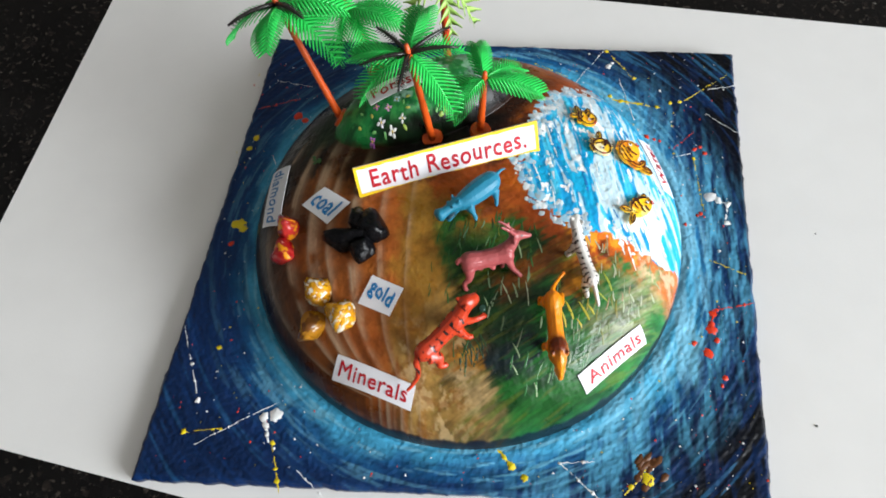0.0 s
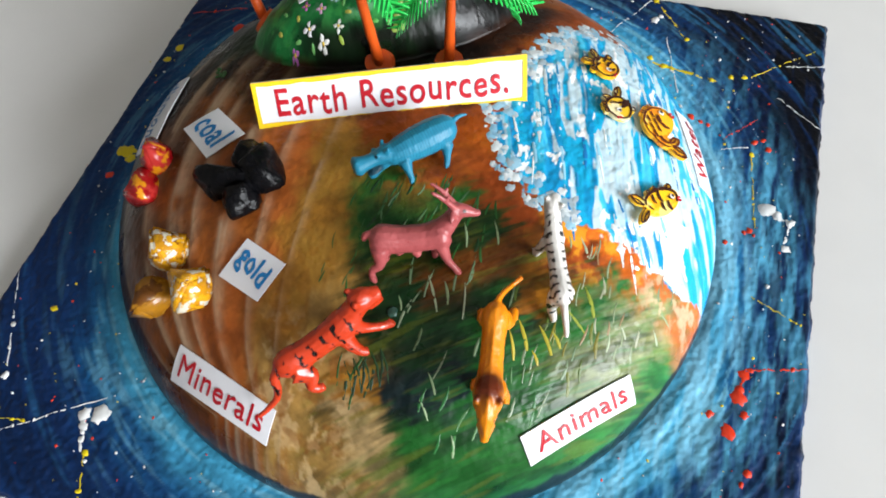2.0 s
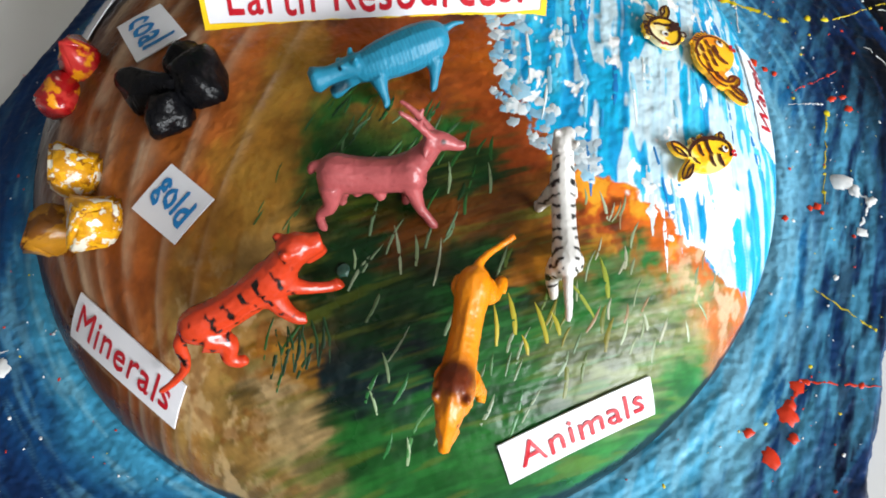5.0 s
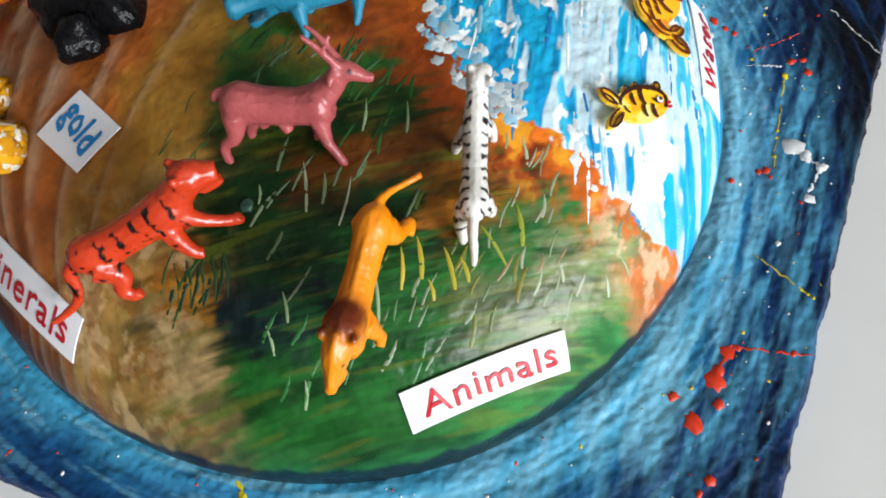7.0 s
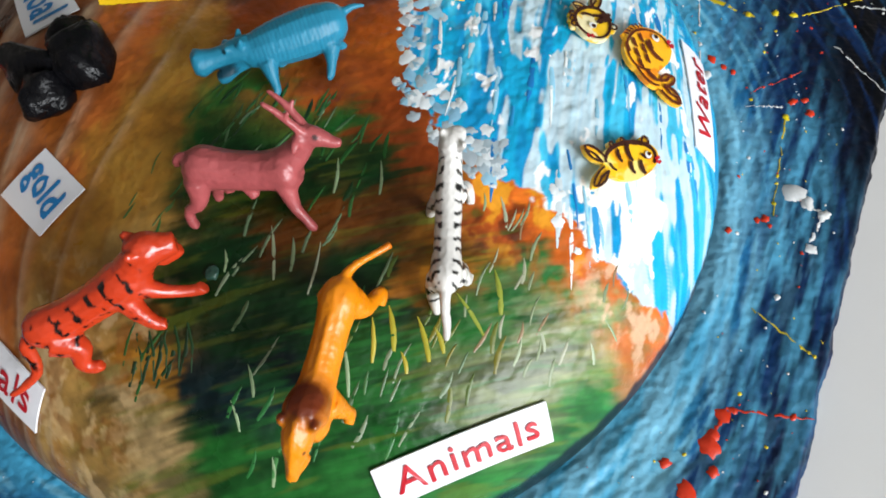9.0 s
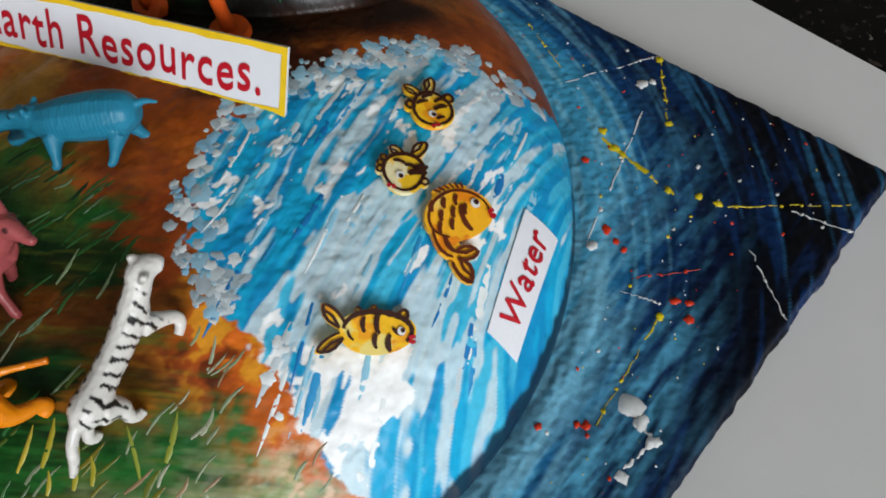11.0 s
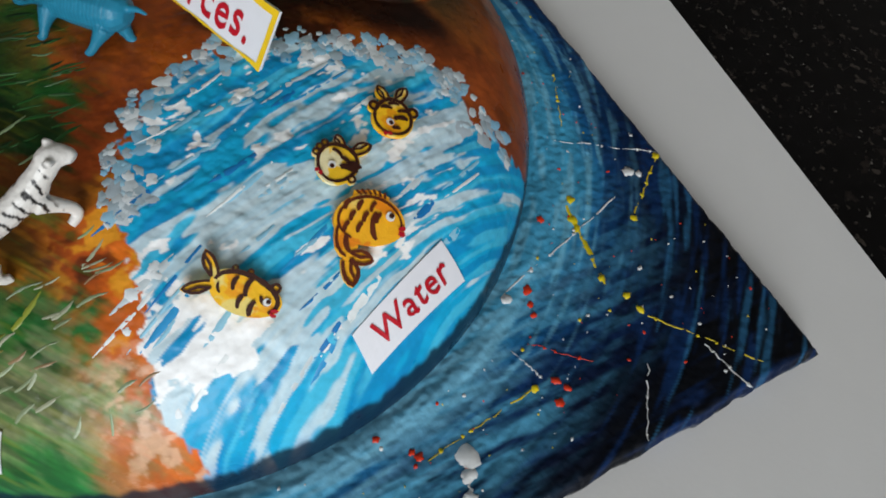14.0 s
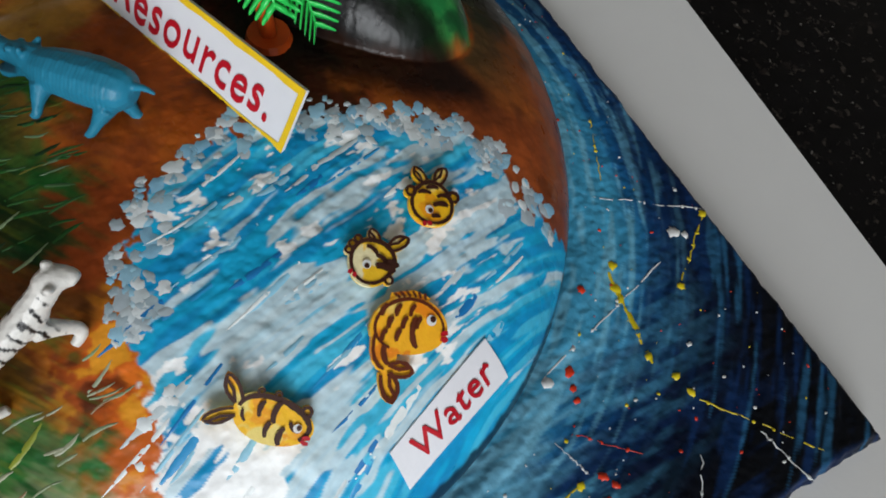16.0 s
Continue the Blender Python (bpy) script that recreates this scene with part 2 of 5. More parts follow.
def build_board():
    thing = tagged(new("painted_board"), "square blue-painted board with paint splatters on a white sheet", "board")
    n = 500
    u, v = np.meshgrid(np.linspace(0, 1, n), np.linspace(0, 1, n))
    (ax, ay), (bx, by), (cx, cy), (dx, dy) = CORNERS
    x = ax * (1 - u) * (1 - v) + bx * u * (1 - v) + cx * u * v + dx * (1 - u) * v
    y = ay * (1 - u) * (1 - v) + by * u * (1 - v) + cy * u * v + dy * (1 - u) * v
    edge = np.minimum(np.minimum(u, 1 - u), np.minimum(v, 1 - v))
    rag = (1 - smooth(0, 0.012, edge))
    x = x + rag * 0.0028 * (fbm(y * 130, x * 40, 7) - 0.5)
    y = y + rag * 0.0028 * (fbm(x * 130, y * 40, 8) - 0.5)
    z = board_height(x, y) - 0.0035 * (1 - smooth(0, 0.01, edge)) ** 2
    verts = np.stack([x, y, z], -1).reshape(-1, 3)
    idx = np.arange(n * n).reshape(n, n)
    faces = np.stack([idx[:-1, :-1], idx[:-1, 1:], idx[1:, 1:], idx[1:, :-1]], -1).reshape(-1, 4).tolist()
    rim = np.concatenate([idx[0, :-1], idx[:-1, -1], idx[-1, :0:-1], idx[:0:-1, 0]])
    low = verts[rim].copy()
    low[:, 2] = 0.0005
    base = len(verts)
    verts = np.concatenate([verts, low])
    k = len(rim)
    faces += [[int(rim[(i + 1) % k]), int(rim[i]), base + i, base + (i + 1) % k] for i in range(k)]
    faces.append([base + i for i in range(k)][::-1])
    me = bpy.data.meshes.new("panel")
    me.from_pydata(verts.tolist(), [], faces)
    me.materials.append(SPACE)
    for p in me.polygons:
        p.use_smooth = len(p.vertices) == 4
    painted(me, space_colours(verts[:, 0], verts[:, 1]))
    ob = new("panel", me)
    ob.parent = thing
    return thing


BOARD = build_board()

# soft patches of paint on the globe: colour, then their centres
ROCK_PAINT = (
    ("9a6a26", (-0.016, 0.0085, -0.0127, -0.0165, -0.0137, -0.0298, -0.0117, -0.0465, -0.016, 0.0178, -0.0089, -0.059)),
    ("985020", (-0.0353, -0.0118, -0.0399, 0.0108, -0.0315, -0.0478, -0.0353, -0.0761, -0.0259, -0.095, -0.054, -0.01, -0.0342, 0.0081)),
    ("80461a", (-0.0727, 0.0184, -0.082, -0.0288, -0.068, -0.0667, -0.0493, -0.0931, -0.0446, 0.0278)),
    ("522c12", (-0.1007, -0.0005, -0.098, -0.035, -0.086, -0.068)),
    ("14120e", (-0.1147, 0.0278, -0.1191, -0.0194, -0.0914, 0.0562, -0.1082, 0.0751, -0.1241, -0.0005)),
    # dark browns along the title's back: the shade behind it, painted in
    ("2b1209", (-0.0166, 0.0449, 0.0227, 0.0581, 0.0396, 0.0675, -0.054, 0.0373)),
)
UPPER_PAINT = (
    ("9a4716", (0.0433, 0.0165, 0.0302, 0.008, -0.0007, 0.0278, 0.0695, 0.0278, 0.0442, 0.042, 0.0367, 0.0289, 0.0115, 0.0335)),
    ("8a3c14", (0.0624, 0.003, 0.0506, 0.0134, 0.0835, 0.003)),
    ("6a2c10", (0.0899, -0.0134, 0.094, -0.0040)),
    ("93451a", (0.0657, 0.1318, 0.0816, 0.1271, 0.0489, 0.1129, 0.091, 0.1394, 0.0583, 0.0987, 0.0536, 0.146)),
    ("d0641c", (0.0975, 0.0050, 0.1046, 0.0030, 0.1125, -0.0002, 0.1318, -0.0020, 0.1430, -0.0045)),
    ("e8a024", (0.0844, 0.0052, 0.1010, 0.0062)),
    ("141a12", (-0.0259, 0.1602, 0.0115, 0.1677, -0.0633, 0.1412, 0.0396, 0.1602)),
)
GRASS_PAINT = (
    ("1d5c24", (0.0121, -0.002, 0.0031, -0.0166, 0.0260, -0.0030, 0.0080, -0.0090, 0.0380, 0.0010)),
    ("0f3d18", (0.0200, -0.0200, 0.0311, -0.0449, 0.0456, -0.0563, 0.0526, -0.0082, 0.0396, -0.0241, 0.0300, -0.0140)),
    ("123a16", (0.0695, -0.0428, 0.0610, -0.0370, 0.0560, -0.0480, 0.0200, -0.0560)),
    ("7a4416", (0.0541, -0.0215, 0.0607, -0.0140, 0.0705, -0.0059, 0.0420, -0.0290)),
    ("a86a1c", (0.0750, -0.0324, 0.0865, -0.0253)),
    ("0a2226", (0.0367, -0.0758, 0.0435, -0.073, 0.0520, -0.0690)),
    ("1f6a28", (0.0745, -0.0526, 0.0629, -0.0912, 0.0442, -0.0903, 0.0891, -0.0374, 0.0816, -0.0685, 0.0676, -0.0714, 0.0953, -0.0274)),
    ("2c7a38", (0.1340, -0.0388, 0.0956, -0.095, 0.0583, -0.1092, 0.1144, -0.0714, 0.1279, -0.0559, 0.1040, -0.0173)),
    ("7f8a5c", (0.1172, -0.0232, 0.1060, -0.0380, 0.1238, -0.0164, 0.1003, -0.0477)),
    ("a5703c", (0.1415, -0.0140, 0.1360, -0.0180)),
)
SAND_PAINT = (
    ("a07c42", (0.0042, -0.0876, 0.0012, -0.0789, -0.0039, -0.1026, 0.004, -0.0695, 0.0143, -0.1107, -0.0091, -0.0794, 0.0115, -0.095, -0.0007, -0.0581)),
    ("bfa06c", (0.0267, -0.0933, 0.0152, -0.0855)),
    ("b07a26", (0.0221, -0.0764, 0.0139, -0.0727)),
)
PATCHES = ROCK_PAINT + UPPER_PAINT + GRASS_PAINT + SAND_PAINT
# light strata lines on the mineral side: place across the arc, width, strength
STRATA = ((-0.0235, 0.0014, 0.45), (-0.0405, 0.0018, 0.40), (-0.058, 0.0030, 0.60), (-0.0725, 0.0022, 0.40), (-0.085, 0.0034, 0.70), (-0.100, 0.0026, 0.55), (-0.117, 0.0020, 0.60))
SHORE = ((0.042, 0.046), (0.0505, 0.024), (0.066, 0.012), (0.080, 0.0055), (0.106, 0.000), (0.127, -0.0045), (0.16, -0.006),
         (0.17, 0.10), (0.12, 0.15), (0.099, 0.130), (0.086, 0.117), (0.066, 0.110), (0.057, 0.091), (0.0475, 0.072))


def shore_distance(x, y):
    """Signed distance to the painted water's outline, positive inside."""
    inside, best = np.zeros(x.shape, bool), np.full(x.shape, 9.0)
    for (x0, y0), (x1, y1) in zip(SHORE, SHORE[1:] + SHORE[:1]):
        t = np.clip(((x - x0) * (x1 - x0) + (y - y0) * (y1 - y0)) / ((x1 - x0) ** 2 + (y1 - y0) ** 2), 0, 1)
        best = np.minimum(best, np.hypot(x - x0 - t * (x1 - x0), y - y0 - t * (y1 - y0)))
        if y0 != y1:
            inside ^= ((y0 > y) != (y1 > y)) & (x < x0 + (y - y0) * (x1 - x0) / (y1 - y0))
    return np.where(inside, best, -best)


def globe_colours(x, y):
    r, ang = np.hypot(x - CX, y - CY), np.arctan2(y - CY, x - CX)
    ga, gc = 0.80 * x + 0.60 * y, -0.60 * x + 0.80 * y
    drag = 0.020 * (fbm(gc * 480, ga * 60, 9, 3) - 0.5) * smooth(-0.005, 0.01, x)
    wx = x + 0.010 * (fbm(x * 80, y * 60, 1) - 0.5) + 0.80 * drag + 0.004 * (fbm(x * 380, y * 200, 2, 2) - 0.5)
    wy = y + 0.012 * (fbm(x * 80, y * 60, 4) - 0.5) + 0.60 * drag + 0.012 * (fbm(x * 520, y * 170, 9, 2) - 0.5) * smooth(0.01, -0.01, x)
    total, c = np.zeros(x.shape), np.zeros(x.shape + (3,))
    for colour, at in PATCHES:
        for px, py in zip(at[::2], at[1::2]):
            w = ((wx - px) ** 2 + (wy - py) ** 2 + 1.2e-5) ** -2.6
            total += w
            c += w[..., None] * np.array(lin(colour))
    c /= total[..., None]
    c = c * (1 + 0.22 * smooth(0.0, -0.02, x) * smooth(0.06, 0.03, y) * smooth(-0.085, -0.06, y))[..., None]
    # dabbed and dragged brush marks
    grain = fbm(x * 150 + y * 60, y * 190 - x * 80, 13, 4)
    c *= (0.80 + 0.40 * smooth(0.3, 0.7, grain))[..., None]
    # rust and orange glaze over the upper ground
    upper = smooth(-0.01, 0.015, y + 0.15 * (0.05 - x)) * smooth(-0.02, 0.01, x)
    c = mix(c, lin("b8601c"), 0.6 * upper * smooth(0.48, 0.66, fbm(x * 55, y * 70, 14)))
    c = mix(c, lin("4a1e0c"), 0.4 * upper * smooth(0.54, 0.7, fbm(x * 45 + 5, y * 80, 16)))
    # grassland: dragged dark and bright greens, ochre lights
    grass = smooth(-0.002, 0.012, wx) * smooth(0.0, -0.014, wy - 0.02 * smooth(0.02, -0.01, x)) * smooth(0.145, 0.12, x)
    tufts = fbm(ga * 60, gc * 520, 18, 3)
    c = mix(c, lin("0a2a12"), 0.55 * grass * smooth(0.50, 0.64, fbm(ga * 42, gc * 210, 20)))
    c = mix(c, lin("2f8436"), 0.45 * grass * smooth(0.54, 0.70, tufts) * smooth(0.03, 0.07, x - 0.5 * (y + 0.05)))
    c = mix(c, lin("6f7a24"), 0.4 * grass * smooth(0.60, 0.72, fbm(ga * 50 + 7, gc * 420, 22, 3)))
    # deeper grass pigment, plus the south slope's shadow painted in at low y
    c = c * (1 - (0.36 + 0.14 * smooth(-0.06, -0.09, y)) * grass * smooth(0.125, 0.095, x))[..., None]
    # fine bristle marks of the brush
    c = c * (1 + grass * 0.55 * (fbm(ga * 70, gc * 1300, 34, 3) - 0.5))[..., None]
    # pale dry grass on the right shoulder
    shoulder = np.exp(-(((x - 0.117) / 0.02) ** 2 + ((y + 0.026) / 0.014) ** 2))
    c = mix(c, lin("b0a684"), 0.28 * shoulder * smooth(0.42, 0.6, fbm(ga * 130, gc * 430, 24, 3)))
    # orange fringe under the foam
    low = shore_distance(x, y)
    fringe = smooth(-0.024, -0.008, low) * smooth(0.066, 0.085, x) * smooth(0.03, 0.01, y)
    flame = fbm(x * 160, y * 120, 26)
    c = mix(c, lin("cf5e1c"), 0.75 * fringe * smooth(0.36, 0.58, flame))
    c = mix(c, lin("eea52c"), 0.8 * fringe * smooth(0.56, 0.66, flame) * smooth(0.125, 0.105, x))
    c = mix(c, lin("e9c0a0"), 0.6 * fringe * smooth(0.5, 0.64, fbm(x * 330, y * 210, 28)) * smooth(0.105, 0.125, x))
    # strata
    mineral = smooth(-0.010, -0.021, x - 0.25 * np.clip(-0.055 - y, 0, 1)) * (1 - smooth(0.03, 0.072, y + 0.3 * (x + 0.08)))
    u = (x - 0.0022) / np.sqrt(np.clip(1 - ((y - 0.009) / 0.1125) ** 2, 0.1, 1)) + 0.004 * (fbm(x * 30, y * 22, 15) - 0.5)
    bands = fbm(u * 62, y * 9, 19, 3)
    c = mix(c, lin("34190b"), mineral * 0.40 * smooth(0.58, 0.76, bands))
    c = mix(c, lin("a05a22"), mineral * 0.6 * smooth(0.50, 0.36, bands) * smooth(-0.105, -0.075, x))
    for at, wide, strong in STRATA:
        off = u - at
        line = np.where(off < 0, np.exp(-(off / (0.45 * wide)) ** 2), np.exp(-(off / (1.7 * wide)) ** 2)) * smooth(0.2, 0.5, fbm(u * 60, y * 45, 21 + at * 1000))
        line = line * (0.75 + 0.7 * fbm(u * 900, y * 60, 44 + at * 700, 2))
        c = mix(c, lin("b3967a"), np.clip(mineral * 1.3 * strong * line, 0, 0.92))
        edge = np.where(off < 0, np.exp(-((off + 0.9 * wide) / (1.3 * wide)) ** 2), 0)
        c = mix(c, lin("2c150a"), mineral * 0.28 * edge)
    # mottled sand and ochre
    sandy = smooth(0.034, 0.006, x) * smooth(-0.05, -0.07, y) * smooth(-0.026, -0.012, x + 0.1 * (y + 0.1))
    c = mix(c, lin("c8ab7c"), 0.55 * sandy * smooth(0.5, 0.66, fbm(x * 240, y * 230, 27)))
    c = mix(c, lin("7a4a1c"), 0.6 * sandy * smooth(0.53, 0.68, fbm(x * 170, y * 190, 29)))
    ochre = np.exp(-((x + 0.014 - 0.12 * (-y)) / 0.011) ** 2) * smooth(-0.075, -0.05, y) * smooth(0.03, 0.01, y)
    c = mix(c, lin("ac8034"), 0.7 * ochre * smooth(0.4, 0.62, fbm(x * 190, y * 130, 30)))
    # mound
    rise, q = hill_at(x, y)
    on = smooth(1.02, 0.96, q + 0.08 * (fbm(x * 150, y * 150, 33) - 0.5))
    leafy = np.empty(c.shape)
    leafy[:] = lin("1f7a3c")
    leafy = mix(leafy, lin("0c3a1e"), 0.8 * smooth(0.46, 0.66, fbm(x * 90, y * 90, 35)))
    leafy = mix(leafy, lin("3f9a4c"), 0.7 * smooth(0.52, 0.7, fbm(x * 190, y * 190, 37)))
    leafy = mix(leafy, lin("9cc4ae"), 0.65 * smooth(0.50, 0.66, fbm(x * 260, y * 260, 38)) * smooth(0.8, 0.3, q) * smooth(-0.06, -0.03, x))
    rock = np.empty(c.shape)
    rock[:] = lin("42484a")
    rock = mix(rock, lin("98a0a0"), smooth(0.5, 0.68, fbm(x * 200, y * 260, 39)))
    rock = mix(rock, lin("2c5a3c"), 0.6 * smooth(0.56, 0.64, fbm(x * 150, y * 150, 40)))
    leafy = mix(leafy, rock, smooth(-0.002, 0.014, x) * smooth(0.110, 0.094, y - 0.35 * (x - 0.02)))
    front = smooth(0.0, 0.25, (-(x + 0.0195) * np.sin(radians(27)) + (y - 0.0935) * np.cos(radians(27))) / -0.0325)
    # shade behind the title at the mound's foot, painted as near-black colour
    foot_shade = smooth(0.60, 0.84, q) * (1 - smooth(1.15, 1.55, q)) * front * smooth(-0.060, -0.036, x)
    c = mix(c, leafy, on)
    c = mix(c, lin("0a0706"), 0.95 * foot_shade)
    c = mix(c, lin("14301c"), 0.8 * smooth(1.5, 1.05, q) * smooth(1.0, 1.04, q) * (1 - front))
    # water: long strokes that follow the globe's curve
    s = shore_distance(x + 0.007 * (fbm(x * 120, y * 120, 43) - 0.5), y + 0.007 * (fbm(x * 120, y * 120, 45) - 0.5))
    wet = smooth(-0.0006, 0.0006, s + 0.010 * (fbm(x * 230, y * 230, 47) - 0.52))
    bend = 0.35 * smooth(0.09, 0.14, x)
    along = 9 * y + 0.5 * (fbm(x * 40, y * 40, 48) - 0.5)
    lane = 250 * (x + (0.26 + bend) * y) + 1.6 * (fbm(x * 30, y * 30, 50) - 0.5)
    water = np.empty(c.shape)
    water[:] = lin("16a6d4")
    water = mix(water, lin("128ac2"), 0.8 * smooth(0.50, 0.62, fbm(lane, along * 3.2, 49, 2)))
    water = mix(water, lin("4cc0e0"), 0.75 * smooth(0.52, 0.62, fbm(lane * 1.3 + 9, along * 3.6, 51, 2)))
    bias = 0.14 * smooth(0.045, 0.010, y) * smooth(0.09, 0.108, x) - 0.19 * smooth(0.114, 0.128, r)
    pale = smooth(0.54, 0.60, fbm(lane * 0.75 + 31, along * 3.2, 53, 3) + bias + 0.022)
    water = mix(water, lin("c4dae2"), pale * (0.75 + 0.35 * fbm(lane * 4, along * 4, 58, 2)))
    white = smooth(0.56, 0.60, fbm(x * 80 + lane * 0.5, y * 80 + along * 3, 55) + 1.5 * bias - 0.07)
    water = mix(water, lin("f4f6f6"), white)
    water = mix(water, lin("1478b8"), 0.75 * smooth(0.1372, 0.1415, r + 0.005 * (fbm(ang * 20, r * 100, 57) - 0.5)))
    c = mix(c, water, wet)
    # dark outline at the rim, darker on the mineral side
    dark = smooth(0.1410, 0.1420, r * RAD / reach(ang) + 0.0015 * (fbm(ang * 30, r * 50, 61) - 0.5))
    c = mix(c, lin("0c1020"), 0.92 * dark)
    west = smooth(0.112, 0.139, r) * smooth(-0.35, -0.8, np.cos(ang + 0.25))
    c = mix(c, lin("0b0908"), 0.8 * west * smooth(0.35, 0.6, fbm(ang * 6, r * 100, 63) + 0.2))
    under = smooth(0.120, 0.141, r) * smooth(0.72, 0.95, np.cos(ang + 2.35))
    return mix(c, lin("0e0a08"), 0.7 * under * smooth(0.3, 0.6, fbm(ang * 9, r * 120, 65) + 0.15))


def dome_relief(x, y):
    """The uneven papier-mache and the ridges that the brush left."""
    rough = 0.0008 * (fbm(x * 160, y * 160, 71) - 0.5) + 0.0003 * (fbm(x * 620, y * 420, 73, 2) - 0.5)
    s = smooth(0, 0.01, shore_distance(x, y))
    furrow = smooth(0.0, 0.02, x) * smooth(0.005, -0.015, y)
    rough = rough + furrow * 0.0002 * (fbm((0.8 * x + 0.6 * y) * 70, (0.8 * y - 0.6 * x) * 1100, 79, 2) - 0.5)
    return rough + s * 0.0009 * (fbm((x + 0.26 * y) * 260, y * 30, 75, 3) - 0.5) + s * 0.0008 * (fbm(x * 300, y * 300, 77, 2) - 0.5)


def paint_height(x, y):
    fade = np.clip((1 - (np.hypot(x - CX, y - CY) / reach(np.arctan2(y - CY, x - CX))) ** 1.39) * 30, 0, 1)
    return dome_height(x, y) + fade * dome_relief(x, y) + 0.00004


def build_globe():
    thing = tagged(new("globe_relief"), "painted papier-mache half globe on the blue board", "globe")
    rings, spokes = 380, 1100
    k = np.linspace(0, 1, rings + 1)[1:] ** 0.72
    aa = np.linspace(0, 2 * np.pi, spokes, endpoint=False)
    r, a = np.meshgrid(k, aa, indexing="ij")
    r = r * reach(a)
    x, y = CX + r * np.cos(a), CY + r * np.sin(a)
    z = dome_height(x, y)
    rough = dome_relief(x, y)
    z = z + rough * np.clip((1 - k)[:, None] * 30, 0, 1)
    z[-1] = ZT - 0.004
    verts = np.concatenate([[[CX, CY, float(dome_height(CX, CY))]], np.stack([x, y, z], -1).reshape(-1, 3)])
    idx = 1 + np.arange(rings * spokes).reshape(rings, spokes)
    nxt = np.roll(idx, -1, axis=1)
    faces = [[0, int(p), int(q)] for p, q in zip(idx[0], nxt[0])]
    faces += np.stack([idx[:-1], idx[1:], nxt[1:], nxt[:-1]], -1).reshape(-1, 4).tolist()
    me = bpy.data.meshes.new("dome")
    me.from_pydata(verts.tolist(), [], faces)
    me.materials.append(PAINTING)
    for p in me.polygons:
        p.use_smooth = True
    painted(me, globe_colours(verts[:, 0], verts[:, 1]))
    ob = new("dome", me)
    ob.parent = thing
    return thing


GLOBE = build_globe()

# ---- paint dabs, strokes and splatters laid on the surfaces ----
class Dabs:
    """Collects small raised patches of paint into one mesh with painted colours."""

    def __init__(self):
        self.verts, self.faces, self.colours = [], [], []

    def blob(self, x, y, rx, ry, turn, colour, rise=0.0004, n=10, ragged=0.25, rng=random):
        base = len(self.verts)
        ca, sa = math.cos(turn), math.sin(turn)
        self.verts.append((x, y, rise * 1.1))
        edge = [1 + ragged * (rng.random() - 0.5) for _ in range(n)]
        for ring, up in ((0.8, rise), (1.0, -0.0001)):
            for i in range(n):
                a = 2 * math.pi * i / n
                u, v = rx * ring * edge[i] * math.cos(a), ry * ring * edge[i] * math.sin(a)
                self.verts.append((x + u * ca - v * sa, y + u * sa + v * ca, up))
        for i in range(n):
            j = (i + 1) % n
            self.faces.append((base, base + 1 + i, base + 1 + j))
            self.faces.append((base + 1 + i, base + 1 + n + i, base + 1 + n + j, base + 1 + j))
        self.colours += [colour] * (1 + 2 * n)

    def stroke(self, points, width, colour, rise=0.0003, tip=0.15):
        base, n = len(self.verts), len(points)
        for i, (x, y) in enumerate(points):
            x0, y0 = points[max(0, i - 1)]
            x1, y1 = points[min(n - 1, i + 1)]
            length = math.hypot(x1 - x0, y1 - y0) or 1e-9
            nx, ny = -(y1 - y0) / length, (x1 - x0) / length
            t = i / (n - 1)
            w = width / 2 * (tip + (1 - tip) * math.sin(math.pi * min(1, 0.12 + 0.88 * t)) ** 0.6)
            for side, up in ((-1, -0.0001), (-0.7, rise), (0.7, rise), (1, -0.0001)):
                self.verts.append((x + side * w * nx, y + side * w * ny, up))
        for i in range(n - 1):
            for k in range(3):
                a = base + 4 * i + k
                self.faces.append((a, a + 1, a + 5, a + 4))
        self.colours += [colour] * (4 * n)

    def build(self, name, parent, label, height):
        me = bpy.data.meshes.new(name)
        at = np.array(self.verts)
        at[:, 2] += height(at[:, 0], at[:, 1])
        me.from_pydata(at.tolist(), [], self.faces)
        me.materials.append(DAUB)
        for p in me.polygons:
            p.use_smooth = True
        painted(me, np.array(self.colours))
        ob = new(name, me)
        ob.parent = parent
        return tagged(ob, label=label, kind="stuff")


def wander(x0, y0, x1, y1, n, sway, rng):
    out = []
    for i in range(n):
        t = i / (n - 1)
        out.append((x0 + (x1 - x0) * t + sway * (rng.random() - 0.5), y0 + (y1 - y0) * t + sway * (rng.random() - 0.5)))
    return out


